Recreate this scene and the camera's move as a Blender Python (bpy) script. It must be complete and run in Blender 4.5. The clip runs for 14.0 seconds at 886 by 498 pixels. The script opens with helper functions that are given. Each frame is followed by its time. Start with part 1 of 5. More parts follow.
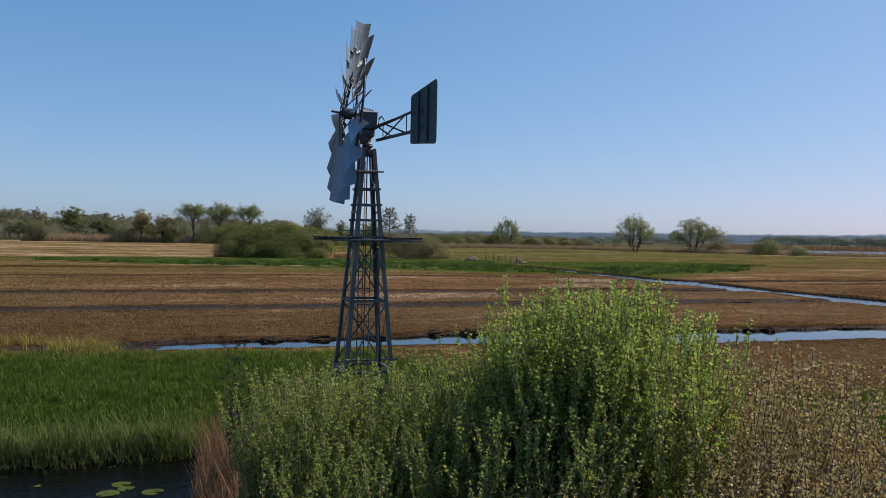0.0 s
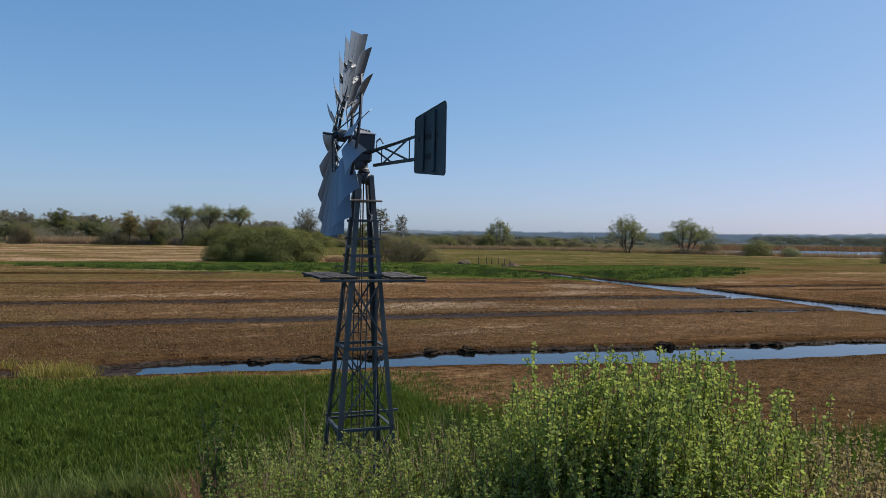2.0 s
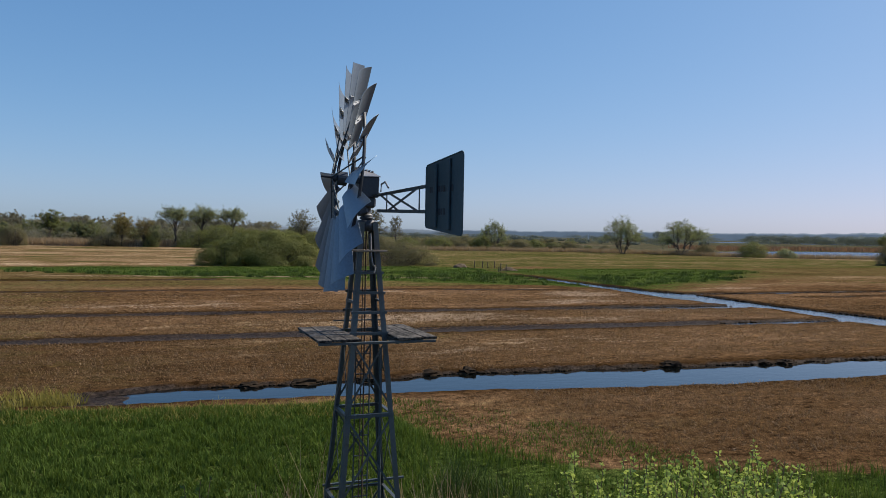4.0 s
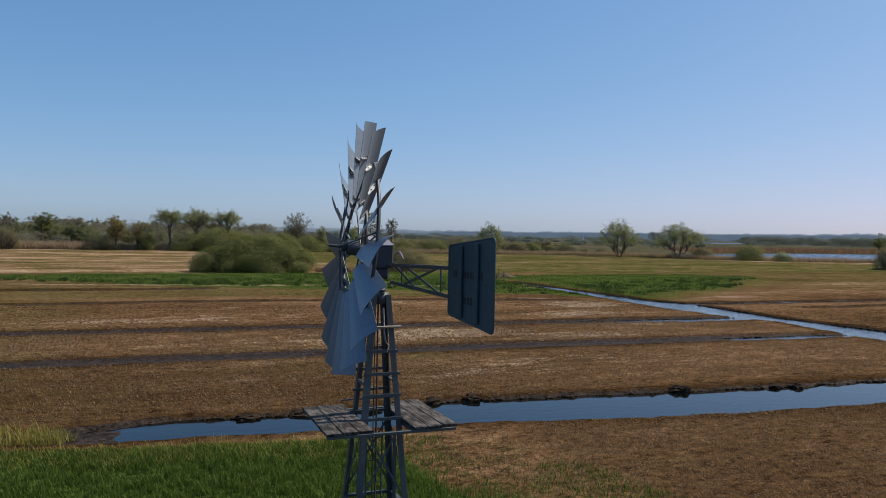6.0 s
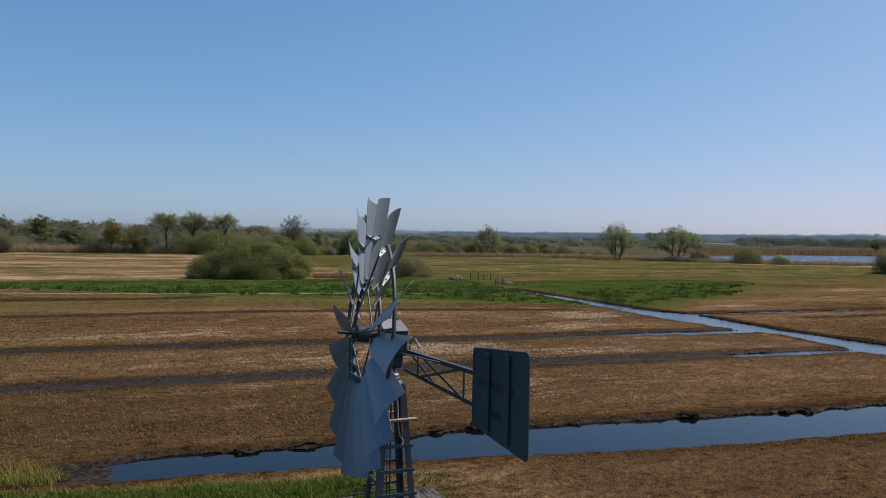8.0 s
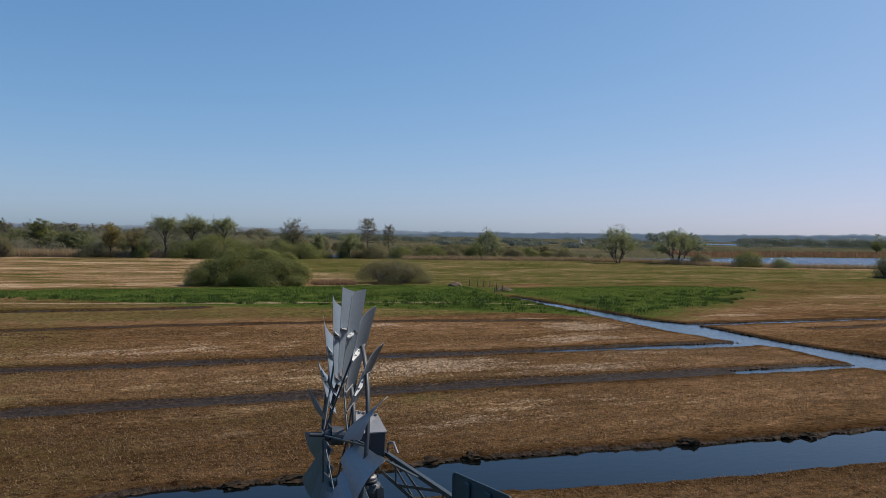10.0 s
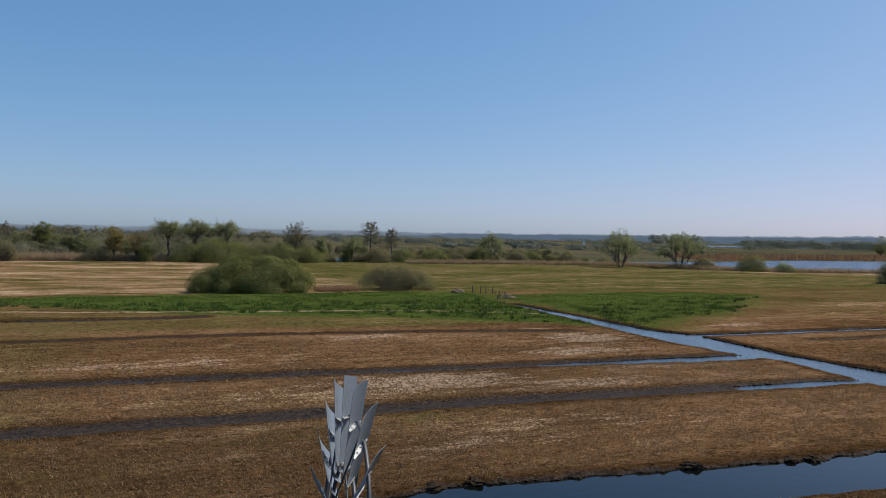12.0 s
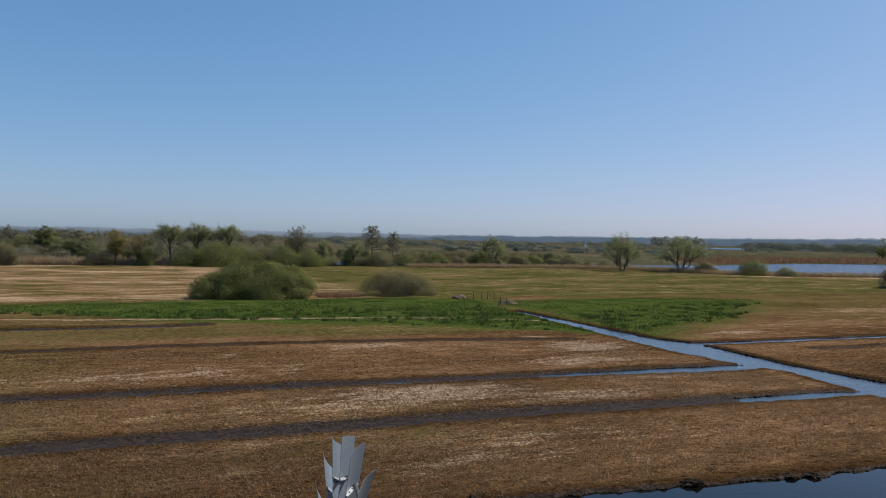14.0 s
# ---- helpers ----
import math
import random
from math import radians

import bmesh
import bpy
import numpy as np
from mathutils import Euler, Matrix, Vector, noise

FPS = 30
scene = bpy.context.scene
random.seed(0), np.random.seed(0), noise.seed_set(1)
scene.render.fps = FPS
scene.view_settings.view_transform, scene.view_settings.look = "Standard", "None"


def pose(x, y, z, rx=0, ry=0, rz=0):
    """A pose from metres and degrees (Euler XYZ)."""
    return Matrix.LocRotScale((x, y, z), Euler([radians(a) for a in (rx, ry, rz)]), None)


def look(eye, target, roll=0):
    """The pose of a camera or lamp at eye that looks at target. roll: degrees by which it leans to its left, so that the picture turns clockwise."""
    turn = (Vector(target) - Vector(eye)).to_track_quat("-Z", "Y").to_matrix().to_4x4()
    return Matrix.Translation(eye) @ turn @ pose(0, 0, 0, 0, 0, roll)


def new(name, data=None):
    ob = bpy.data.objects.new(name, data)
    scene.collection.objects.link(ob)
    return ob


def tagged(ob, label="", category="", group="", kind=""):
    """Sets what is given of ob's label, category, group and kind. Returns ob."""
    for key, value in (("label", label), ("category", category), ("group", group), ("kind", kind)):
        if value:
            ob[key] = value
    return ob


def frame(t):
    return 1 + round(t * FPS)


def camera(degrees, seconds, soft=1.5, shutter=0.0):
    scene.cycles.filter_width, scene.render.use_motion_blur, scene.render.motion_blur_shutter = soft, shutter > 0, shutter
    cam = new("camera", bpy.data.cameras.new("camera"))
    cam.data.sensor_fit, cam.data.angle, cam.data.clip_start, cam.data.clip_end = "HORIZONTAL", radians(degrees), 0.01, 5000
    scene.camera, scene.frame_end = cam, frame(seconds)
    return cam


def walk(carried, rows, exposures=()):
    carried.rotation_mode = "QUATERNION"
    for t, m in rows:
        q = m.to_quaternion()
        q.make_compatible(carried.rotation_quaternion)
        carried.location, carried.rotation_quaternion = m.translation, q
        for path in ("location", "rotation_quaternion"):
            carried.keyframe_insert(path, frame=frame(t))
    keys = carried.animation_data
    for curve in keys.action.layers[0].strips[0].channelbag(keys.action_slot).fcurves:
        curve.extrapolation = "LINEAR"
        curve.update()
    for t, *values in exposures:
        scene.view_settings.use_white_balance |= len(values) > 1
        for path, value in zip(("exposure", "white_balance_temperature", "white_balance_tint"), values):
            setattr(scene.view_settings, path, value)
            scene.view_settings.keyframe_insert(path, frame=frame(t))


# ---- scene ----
cam = camera(60.5, 14.0, soft=0.6)
PATH = [
    (0, (-3.526, -13.508, 4.577), (-2.832, -11.632, 4.539), 1.2),
    (0.5, (-3.395, -13.123, 4.782), (-2.696, -11.249, 4.742), 1.1),
    (1, (-3.369, -12.744, 4.923), (-2.664, -10.873, 4.885), 1.2),
    (1.5, (-3.242, -12.308, 5.06), (-2.532, -10.439, 5.021), 1.1),
    (2, (-3.207, -11.882, 5.182), (-2.491, -10.015, 5.144), 1.1),
    (2.5, (-3.153, -11.551, 5.365), (-2.433, -9.686, 5.325), 1.2),
    (3, (-3.103, -11.246, 5.553), (-2.38, -9.382, 5.513), 1.1),
    (5.5, (-2.943, -9.766, 6.678), (-2.202, -7.908, 6.638), 1.2),
    (6, (-2.951, -9.508, 6.928), (-2.209, -7.652, 6.889), 1.1),
    (6.5, (-2.993, -9.213, 7.186), (-2.247, -7.357, 7.146), 1.2),
    (7, (-3.003, -9.033, 7.467), (-2.255, -7.178, 7.427), 1.2),
    (7.5, (-2.972, -8.78, 7.689), (-2.222, -6.926, 7.649), 1.1),
    (8, (-2.902, -8.609, 7.932), (-2.152, -6.755, 7.893), 1.1),
    (10.5, (-2.42, -7.992, 9.228), (-1.673, -6.138, 9.191), 1.0),
    (11, (-2.423, -7.984, 9.488), (-1.678, -6.128, 9.452), 1.0),
    (11.5, (-2.474, -7.972, 9.705), (-1.731, -6.116, 9.669), 1.1),
    (12, (-2.444, -7.98, 9.93), (-1.702, -6.123, 9.895), 1.1),
    (12.5, (-2.489, -8.057, 10.161), (-1.75, -6.199, 10.127), 1.2),
    (13, (-2.494, -8.091, 10.343), (-1.754, -6.234, 10.309), 1.1),
    (13.5, (-2.507, -8.098, 10.467), (-1.768, -6.239, 10.434), 1.1),
    (14, (-2.427, -8.046, 10.612), (-1.689, -6.187, 10.582), 1.1),
]
walk(cam, [(t, look(eye, target, roll)) for t, eye, target, roll in PATH],
     [(0, 0.13), (3, 0.10), (5.5, 0.07), (8, 0.03), (10.5, 0.01), (14, 0.01)])

# light: clear spring day, sun high on the +x side
SUN_AZ, SUN_EL = radians(2), radians(46)
sun = new("sun", bpy.data.lights.new("sun", "SUN"))
sun.data.energy, sun.data.angle, sun.data.color = 4.6, radians(0.53), (1.0, 0.90, 0.76)
sun_dir = Vector((math.cos(SUN_EL) * math.cos(SUN_AZ), math.cos(SUN_EL) * math.sin(SUN_AZ), math.sin(SUN_EL)))
sun.rotation_euler = sun_dir.to_track_quat("Z", "Y").to_euler()
world = bpy.data.worlds.new("sky")
scene.world = world
world.use_nodes = True
wn, wl = world.node_tree.nodes, world.node_tree.links
sky = wn.new("ShaderNodeTexSky")
sky.sky_type, sky.sun_disc = "NISHITA", False
sky.sun_elevation, sky.sun_rotation = SUN_EL, radians(90) - SUN_AZ
sky.altitude, sky.air_density, sky.dust_density, sky.ozone_density = 0, 0.8, 0.8, 5.5
wn["Background"].inputs["Strength"].default_value = 0.121
# spring haze: the low sky is paler and softer than clean air would make it
gain, thick, veil = wn.new("ShaderNodeVectorMath"), wn.new("ShaderNodeVectorMath"), wn.new("ShaderNodeVectorMath")
gain.operation, thick.operation, veil.operation = "MULTIPLY", "MULTIPLY_ADD", "DIVIDE"
gain.inputs[1].default_value = (0.975, 1.510, 1.900)
thick.inputs[1].default_value, thick.inputs[2].default_value = (0.0440, 0.168, 0.173), (1, 1, 1)
wl.new(sky.outputs["Color"], gain.inputs[0])
wl.new(sky.outputs["Color"], thick.inputs[0])
wl.new(gain.outputs[0], veil.inputs[0])
wl.new(thick.outputs[0], veil.inputs[1])
wl.new(veil.outputs[0], wn["Background"].inputs["Color"])

# ---------------------------------------------------------------- materials
def mat_nodes(name):
    m = bpy.data.materials.new(name)
    m.use_nodes = True
    nt = m.node_tree
    return m, nt, nt.nodes["Principled BSDF"]


def add(nt, kind, **inputs):
    n = nt.nodes.new(kind)
    for k, v in inputs.items():
        n.inputs[k].default_value = v
    return n


def noise_tex(nt, scale, detail=4, rough=0.6, vec=None, stretch=None):
    n = add(nt, "ShaderNodeTexNoise", Scale=scale, Detail=detail, Roughness=rough)
    if stretch:
        mp = nt.nodes.new("ShaderNodeMapping")
        mp.inputs["Scale"].default_value = stretch
        nt.links.new(vec, mp.inputs["Vector"])
        vec = mp.outputs["Vector"]
    if vec is not None:
        nt.links.new(vec, n.inputs["Vector"])
    return n


def ramp(nt, fac, stops):
    r = nt.nodes.new("ShaderNodeValToRGB")
    el = r.color_ramp.elements
    while len(el) < len(stops):
        el.new(0.5)
    for e, (p, c) in zip(el, stops):
        e.position, e.color = p, (*c, 1)
    nt.links.new(fac, r.inputs["Fac"])
    return r.outputs["Color"]


def mix(nt, fac, a, b, mode="MIX"):
    n = nt.nodes.new("ShaderNodeMix")
    n.data_type, n.blend_type = "RGBA", mode
    for sock, v in ((n.inputs[0], fac), (n.inputs[6], a), (n.inputs[7], b)):
        if isinstance(v, (int, float)):
            sock.default_value = v
        elif isinstance(v, tuple):
            sock.default_value = (*v, 1)
        else:
            nt.links.new(v, sock)
    return n.outputs[2]


def calc(nt, op, a, b=0.0, clamp=False):
    n = nt.nodes.new("ShaderNodeMath")
    n.operation, n.use_clamp = op, clamp
    for sock, v in zip(n.inputs, (a, b)):
        if isinstance(v, (int, float)):
            sock.default_value = v
        else:
            nt.links.new(v, sock)
    return n.outputs[0]


def bump(nt, bsdf, height, strength, dist):
    b = add(nt, "ShaderNodeBump", Strength=strength, Distance=dist)
    nt.links.new(height, b.inputs["Height"])
    nt.links.new(b.outputs["Normal"], bsdf.inputs["Normal"])


def attr(nt, name):
    a = nt.nodes.new("ShaderNodeAttribute")
    a.attribute_name = name
    return a.outputs["Fac"]


def steel(name, base, metallic=0.85, rough=0.42, dirt=(0.10, 0.085, 0.07), amount=0.35):
    m, nt, p = mat_nodes(name)
    co = nt.nodes.new("ShaderNodeTexCoord").outputs["Object"]
    n1 = noise_tex(nt, 3.0, 5, 0.65, co)
    n2 = noise_tex(nt, 30.0, 3, 0.6, co)
    n3 = noise_tex(nt, 8.0, 4, 0.7, co, (1, 1, 0.12))
    c = mix(nt, n2.outputs["Fac"], tuple(v * 0.66 for v in base), tuple(min(1, v * 1.3) for v in base))
    f = calc(nt, "MULTIPLY", calc(nt, "SUBTRACT", n3.outputs["Fac"], 0.48, True), 4.0 * amount, True)
    c = mix(nt, f, c, dirt)
    nt.links.new(c, p.inputs["Base Color"])
    nt.links.new(calc(nt, "MULTIPLY", calc(nt, "SUBTRACT", 1.0, f), metallic), p.inputs["Metallic"])
    nt.links.new(calc(nt, "ADD", calc(nt, "MULTIPLY", n1.outputs["Fac"], 0.25), rough - 0.12), p.inputs["Roughness"])
    bump(nt, p, n1.outputs["Fac"], 0.15, 0.01)
    return m


def leafy(name, dark, light, trans=0.35, scale=0.6, rough=0.55, vary=0.6):
    """Leaves: colour varies leaf by leaf and in broad patches; some light passes through."""
    m, nt, p = mat_nodes(name)
    geo = nt.nodes.new("ShaderNodeNewGeometry")
    n = noise_tex(nt, scale, 3, 0.6, geo.outputs["Position"])
    f = calc(nt, "ADD", calc(nt, "MULTIPLY", geo.outputs["Random Per Island"], vary), calc(nt, "MULTIPLY", n.outputs["Fac"], 1.1 - vary), True)
    c = mix(nt, f, dark, light)
    nt.links.new(c, p.inputs["Base Color"])
    p.inputs["Roughness"].default_value = rough
    p.inputs["Specular IOR Level"].default_value = 0.06
    tr = nt.nodes.new("ShaderNodeBsdfTranslucent")
    nt.links.new(mix(nt, 0.5, c, (light[0] * 1.3, light[1] * 1.3, light[2] * 0.8)), tr.inputs["Color"])
    ms = nt.nodes.new("ShaderNodeMixShader")
    ms.inputs[0].default_value = trans
    nt.links.new(p.outputs[0], ms.inputs[1])
    nt.links.new(tr.outputs[0], ms.inputs[2])
    nt.links.new(ms.outputs[0], nt.nodes["Material Output"].inputs["Surface"])
    return m


def rough_mat(name, a, b, scale, rough=0.85, bumpd=0.01, stretch=None, contrast=(0.35, 0.65)):
    m, nt, p = mat_nodes(name)
    co = nt.nodes.new("ShaderNodeTexCoord").outputs["Object"]
    n = noise_tex(nt, scale, 6, 0.65, co, stretch)
    n2 = noise_tex(nt, scale * 0.15, 3, 0.5, co)
    f = calc(nt, "ADD", calc(nt, "MULTIPLY", n.outputs["Fac"], 0.7), calc(nt, "MULTIPLY", n2.outputs["Fac"], 0.3))
    nt.links.new(ramp(nt, f, [(contrast[0], a), (contrast[1], b)]), p.inputs["Base Color"])
    p.inputs["Roughness"].default_value = rough
    bump(nt, p, n.outputs["Fac"], 0.5, bumpd)
    return m


STEEL_BLADE = steel("galvanised blade steel", (0.165, 0.205, 0.250), 0.25, 0.42, amount=0.3)
STEEL_LEG = steel("weathered galvanised angle iron", (0.076, 0.096, 0.106), 0.35, 0.5, (0.070, 0.046, 0.03), amount=0.6)
STEEL_DARK = steel("dark painted casting", (0.05, 0.06, 0.075), 0.3, 0.5, amount=0.3)
STEEL_VANE = steel("blue grey painted sheet", (0.046, 0.082, 0.094), 0.2, 0.55, amount=0.25)
STEEL_RUST = steel("rusty rod", (0.09, 0.06, 0.045), 0.3, 0.7, amount=0.6)
PUMP_TAN = steel("tan rusted casting", (0.24, 0.16, 0.11), 0.1, 0.7, amount=0.5)
ROOF_SHEET = steel("pale weathered hood sheet", (0.27, 0.27, 0.28), 0.3, 0.5, (0.16, 0.12, 0.10), 0.5)
PAINT_MARK = rough_mat("worn dark lettering paint", (0.015, 0.017, 0.02), (0.03, 0.032, 0.036), 20, 0.6, 0.001)
PLANK = rough_mat("weathered grey plank", (0.010, 0.008, 0.006), (0.17, 0.150, 0.130), 22, 1.0, 0.010, (1, 0.25, 1), (0.44, 0.66))
WOOD_PALE = rough_mat("pale weathered wood", (0.16, 0.13, 0.10), (0.36, 0.30, 0.24), 10, 0.8, 0.003)
BARK = rough_mat("grey brown bark", (0.045, 0.035, 0.028), (0.13, 0.105, 0.085), 9, 0.9, 0.02)
TWIG = rough_mat("brown willow twig", (0.075, 0.050, 0.030), (0.22, 0.145, 0.085), 6, 0.95, 0.003)
PEAT = rough_mat("wet black peat", (0.012, 0.009, 0.006), (0.052, 0.036, 0.023), 5, 1.0, 0.03)
MOUND = rough_mat("brown heaped earth", (0.05, 0.035, 0.022), (0.19, 0.135, 0.085), 3, 1.0, 0.03)
STRAW_HEAP = rough_mat("brown brushwood", (0.14, 0.10, 0.07), (0.42, 0.31, 0.22), 6, 0.9, 0.03)
PEAT.node_tree.nodes["Principled BSDF"].inputs["Specular IOR Level"].default_value = 0.08
LEAF_WILLOW = leafy("fresh willow leaves", (0.085, 0.138, 0.035), (0.43, 0.51, 0.150), 0.48, vary=0.85)
LEAF_OLIVE = leafy("olive willow leaves", (0.072, 0.112, 0.030), (0.36, 0.425, 0.130), 0.46, vary=0.85)
LEAF_CATKIN = leafy("cream catkins and buds", (0.12, 0.08, 0.034), (0.62, 0.50, 0.26), 0.28, vary=0.85)
LEAF_BUSH = leafy("olive bush leaves", (0.078, 0.090, 0.026), (0.215, 0.225, 0.078), 0.34, 0.25, vary=0.2)
LEAF_BARE = leafy("brown grey budding twigs", (0.098, 0.092, 0.052), (0.215, 0.195, 0.112), 0.5, 0.2, vary=0.25)
LEAF_TREE = leafy("spring tree leaves", (0.130, 0.150, 0.075), (0.310, 0.335, 0.175), 0.5, 0.15, vary=0.25)
LEAF_GOLD = leafy("yellow brown young leaves", (0.150, 0.125, 0.052), (0.330, 0.270, 0.115), 0.5, 0.15, vary=0.25)
# foliage of far rows and hedges, distance haze painted into its grey
LEAF_ROW_HAZE = leafy("tree foliage paled by painted haze", (0.100, 0.118, 0.108), (0.150, 0.170, 0.152), 0.4, 0.02, vary=0.2)
# the two woodland leaf colours are lightened to paint in distance haze
LEAF_FAR = leafy("brown grey budding wood paled for haze", (0.150, 0.142, 0.110), (0.280, 0.260, 0.200), 0.55, 0.05, vary=0.2)
LEAF_WOOD = leafy("far wood foliage paled for haze", (0.118, 0.130, 0.068), (0.250, 0.258, 0.138), 0.55, 0.04, vary=0.2)
GRASS = leafy("tall meadow grass", (0.010, 0.026, 0.004), (0.125, 0.185, 0.036), 0.32, 0.5, 0.75, 0.8)
LUSH = leafy("lush spring grass", (0.022, 0.050, 0.008), (0.115, 0.175, 0.036), 0.3, 0.4, 0.6)
RUSH = leafy("dark rush tufts", (0.018, 0.038, 0.010), (0.072, 0.108, 0.030), 0.25, 0.4, 0.6)
STUBBLE = leafy("brown fen stubble", (0.080, 0.050, 0.025), (0.29, 0.185, 0.105), 0.3, 0.6)
CLUMP = leafy("brown fen clumps", (0.120, 0.076, 0.040), (0.26, 0.165, 0.090), 0.35, 0.5)
BANK_GRASS = leafy("pale hanging bank grass", (0.016, 0.034, 0.008), (0.21, 0.25, 0.085), 0.3, 0.6, 0.7, 0.85)
SEDGE = leafy("yellow sedge", (0.120, 0.105, 0.026), (0.360, 0.310, 0.090), 0.4, 0.8)
REED = leafy("dry reed straw", (0.22, 0.155, 0.10), (0.43, 0.325, 0.215), 0.3, 0.3)
REED_PINK = leafy("pinkish tan reed", (0.20, 0.120, 0.075), (0.38, 0.245, 0.160), 0.3, 0.3)
REED_RED = leafy("reddish dead reed", (0.125, 0.070, 0.044), (0.32, 0.185, 0.115), 0.25, 0.8)
LEAF_ELDER = leafy("dark elder leaves", (0.034, 0.066, 0.016), (0.125, 0.180, 0.045), 0.3, 0.8)
LILY = leafy("lily pad", (0.09, 0.13, 0.03), (0.16, 0.20, 0.05), 0.1, 3.0, 0.3)

m, nt, p = mat_nodes("ditch water")
p.inputs["Base Color"].default_value = (0.004, 0.005, 0.005, 1)
p.inputs["Roughness"].default_value = 0.03
p.inputs["Specular IOR Level"].default_value = 0.44
p.inputs["IOR"].default_value = 1.33
pos = nt.nodes.new("ShaderNodeNewGeometry").outputs["Position"]
w1 = noise_tex(nt, 1.2, 3, 0.5, pos, (1, 2.2, 1))
w2 = noise_tex(nt, 9.0, 2, 0.5, pos, (1, 2.0, 1))
bump(nt, p, calc(nt, "ADD", w1.outputs["Fac"], calc(nt, "MULTIPLY", w2.outputs["Fac"], 0.2)), 0.10, 0.05)
WATER = m
m, nt, p = mat_nodes("wind-rippled ditch water")
p.inputs["Base Color"].default_value = (0.006, 0.010, 0.014, 1)
p.inputs["Roughness"].default_value = 0.08
p.inputs["Specular IOR Level"].default_value = 0.55
p.inputs["IOR"].default_value = 1.33
pos = nt.nodes.new("ShaderNodeNewGeometry").outputs["Position"]
w1 = noise_tex(nt, 1.3, 5, 0.65, pos, (1, 1.5, 1))
bump(nt, p, w1.outputs["Fac"], 0.22, 0.12)
RIPPLED = m
m, nt, p = mat_nodes("black peaty pond water")
p.inputs["Base Color"].default_value = (0.003, 0.0035, 0.003, 1)
p.inputs["Roughness"].default_value = 0.04
p.inputs["Specular IOR Level"].default_value = 0.12
p.inputs["IOR"].default_value = 1.33
pos = nt.nodes.new("ShaderNodeNewGeometry").outputs["Position"]
w1 = noise_tex(nt, 2.6, 4, 0.6, pos, (0.5, 2.4, 1))
bump(nt, p, w1.outputs["Fac"], 0.7, 0.06)
POND_WATER = m
m, nt, p = mat_nodes("rippled lake water with painted sky blue")
# blue that waves would reflect from the upper sky, put into the base
p.inputs["Base Color"].default_value = (0.030, 0.066, 0.135, 1)
p.inputs["Specular IOR Level"].default_value = 0.22
p.inputs["Roughness"].default_value = 0.26
p.inputs["IOR"].default_value = 1.33
pos = nt.nodes.new("ShaderNodeNewGeometry").outputs["Position"]
w1 = noise_tex(nt, 0.9, 4, 0.6, pos, (1, 1.6, 1))
bump(nt, p, w1.outputs["Fac"], 0.9, 1.0)
LAKE_WATER = m

# ground: brown mown fen, with green, straw, bleached and muddy zones held as masks on the mesh
m, nt, p = mat_nodes("fen ground")
pos = nt.nodes.new("ShaderNodeNewGeometry").outputs["Position"]
big = noise_tex(nt, 0.07, 4, 0.55, pos, (0.55, 1.3, 1)).outputs["Fac"]
mid = noise_tex(nt, 0.55, 5, 0.65, pos, (0.5, 1.5, 1)).outputs["Fac"]
fine = noise_tex(nt, 5.0, 5, 0.7, pos).outputs["Fac"]
clump = noise_tex(nt, 2.2, 4, 0.75, pos, (0.7, 1.2, 1)).outputs["Fac"]
streak = noise_tex(nt, 0.34, 8, 0.76, pos, (0.30, 1.2, 1)).outputs["Fac"]
tiny = noise_tex(nt, 22.0, 3, 0.7, pos).outputs["Fac"]
brown = ramp(nt, calc(nt, "ADD", calc(nt, "MULTIPLY", big, 0.55), calc(nt, "MULTIPLY", mid, 0.45)),
             [(0.36, (0.074, 0.047, 0.024)), (0.5, (0.150, 0.093, 0.049)), (0.64, (0.262, 0.172, 0.104))])

green = ramp(nt, calc(nt, "ADD", calc(nt, "MULTIPLY", mid, 0.5), calc(nt, "MULTIPLY", fine, 0.5)),
             [(0.36, (0.024, 0.044, 0.010)), (0.5, (0.058, 0.092, 0.022)), (0.64, (0.110, 0.138, 0.040))])
patch = noise_tex(nt, 0.075, 6, 0.66, pos, (0.42, 1.0, 1)).outputs["Fac"]
straw = ramp(nt, calc(nt, "ADD", calc(nt, "ADD", calc(nt, "MULTIPLY", streak, 0.42), calc(nt, "MULTIPLY", patch, 0.40)), calc(nt, "MULTIPLY", fine, 0.18)),
             [(0.435, (0.060, 0.078, 0.022)), (0.465, (0.120, 0.104, 0.040)), (0.49, (0.190, 0.128, 0.070)), (0.525, (0.265, 0.190, 0.115)), (0.57, (0.42, 0.335, 0.230))])
olive = ramp(nt, calc(nt, "ADD", calc(nt, "ADD", calc(nt, "MULTIPLY", streak, 0.40), calc(nt, "MULTIPLY", patch, 0.35)), calc(nt, "MULTIPLY", mid, 0.25)),
             [(0.42, (0.046, 0.066, 0.016)), (0.49, (0.086, 0.094, 0.030)), (0.55, (0.135, 0.112, 0.046)), (0.61, (0.22, 0.165, 0.095))])
bleach = ramp(nt, fine, [(0.3, (0.20, 0.145, 0.098)), (0.7, (0.39, 0.31, 0.235))])
mud = ramp(nt, fine, [(0.3, (0.016, 0.0125, 0.0105)), (0.7, (0.062, 0.048, 0.039))])


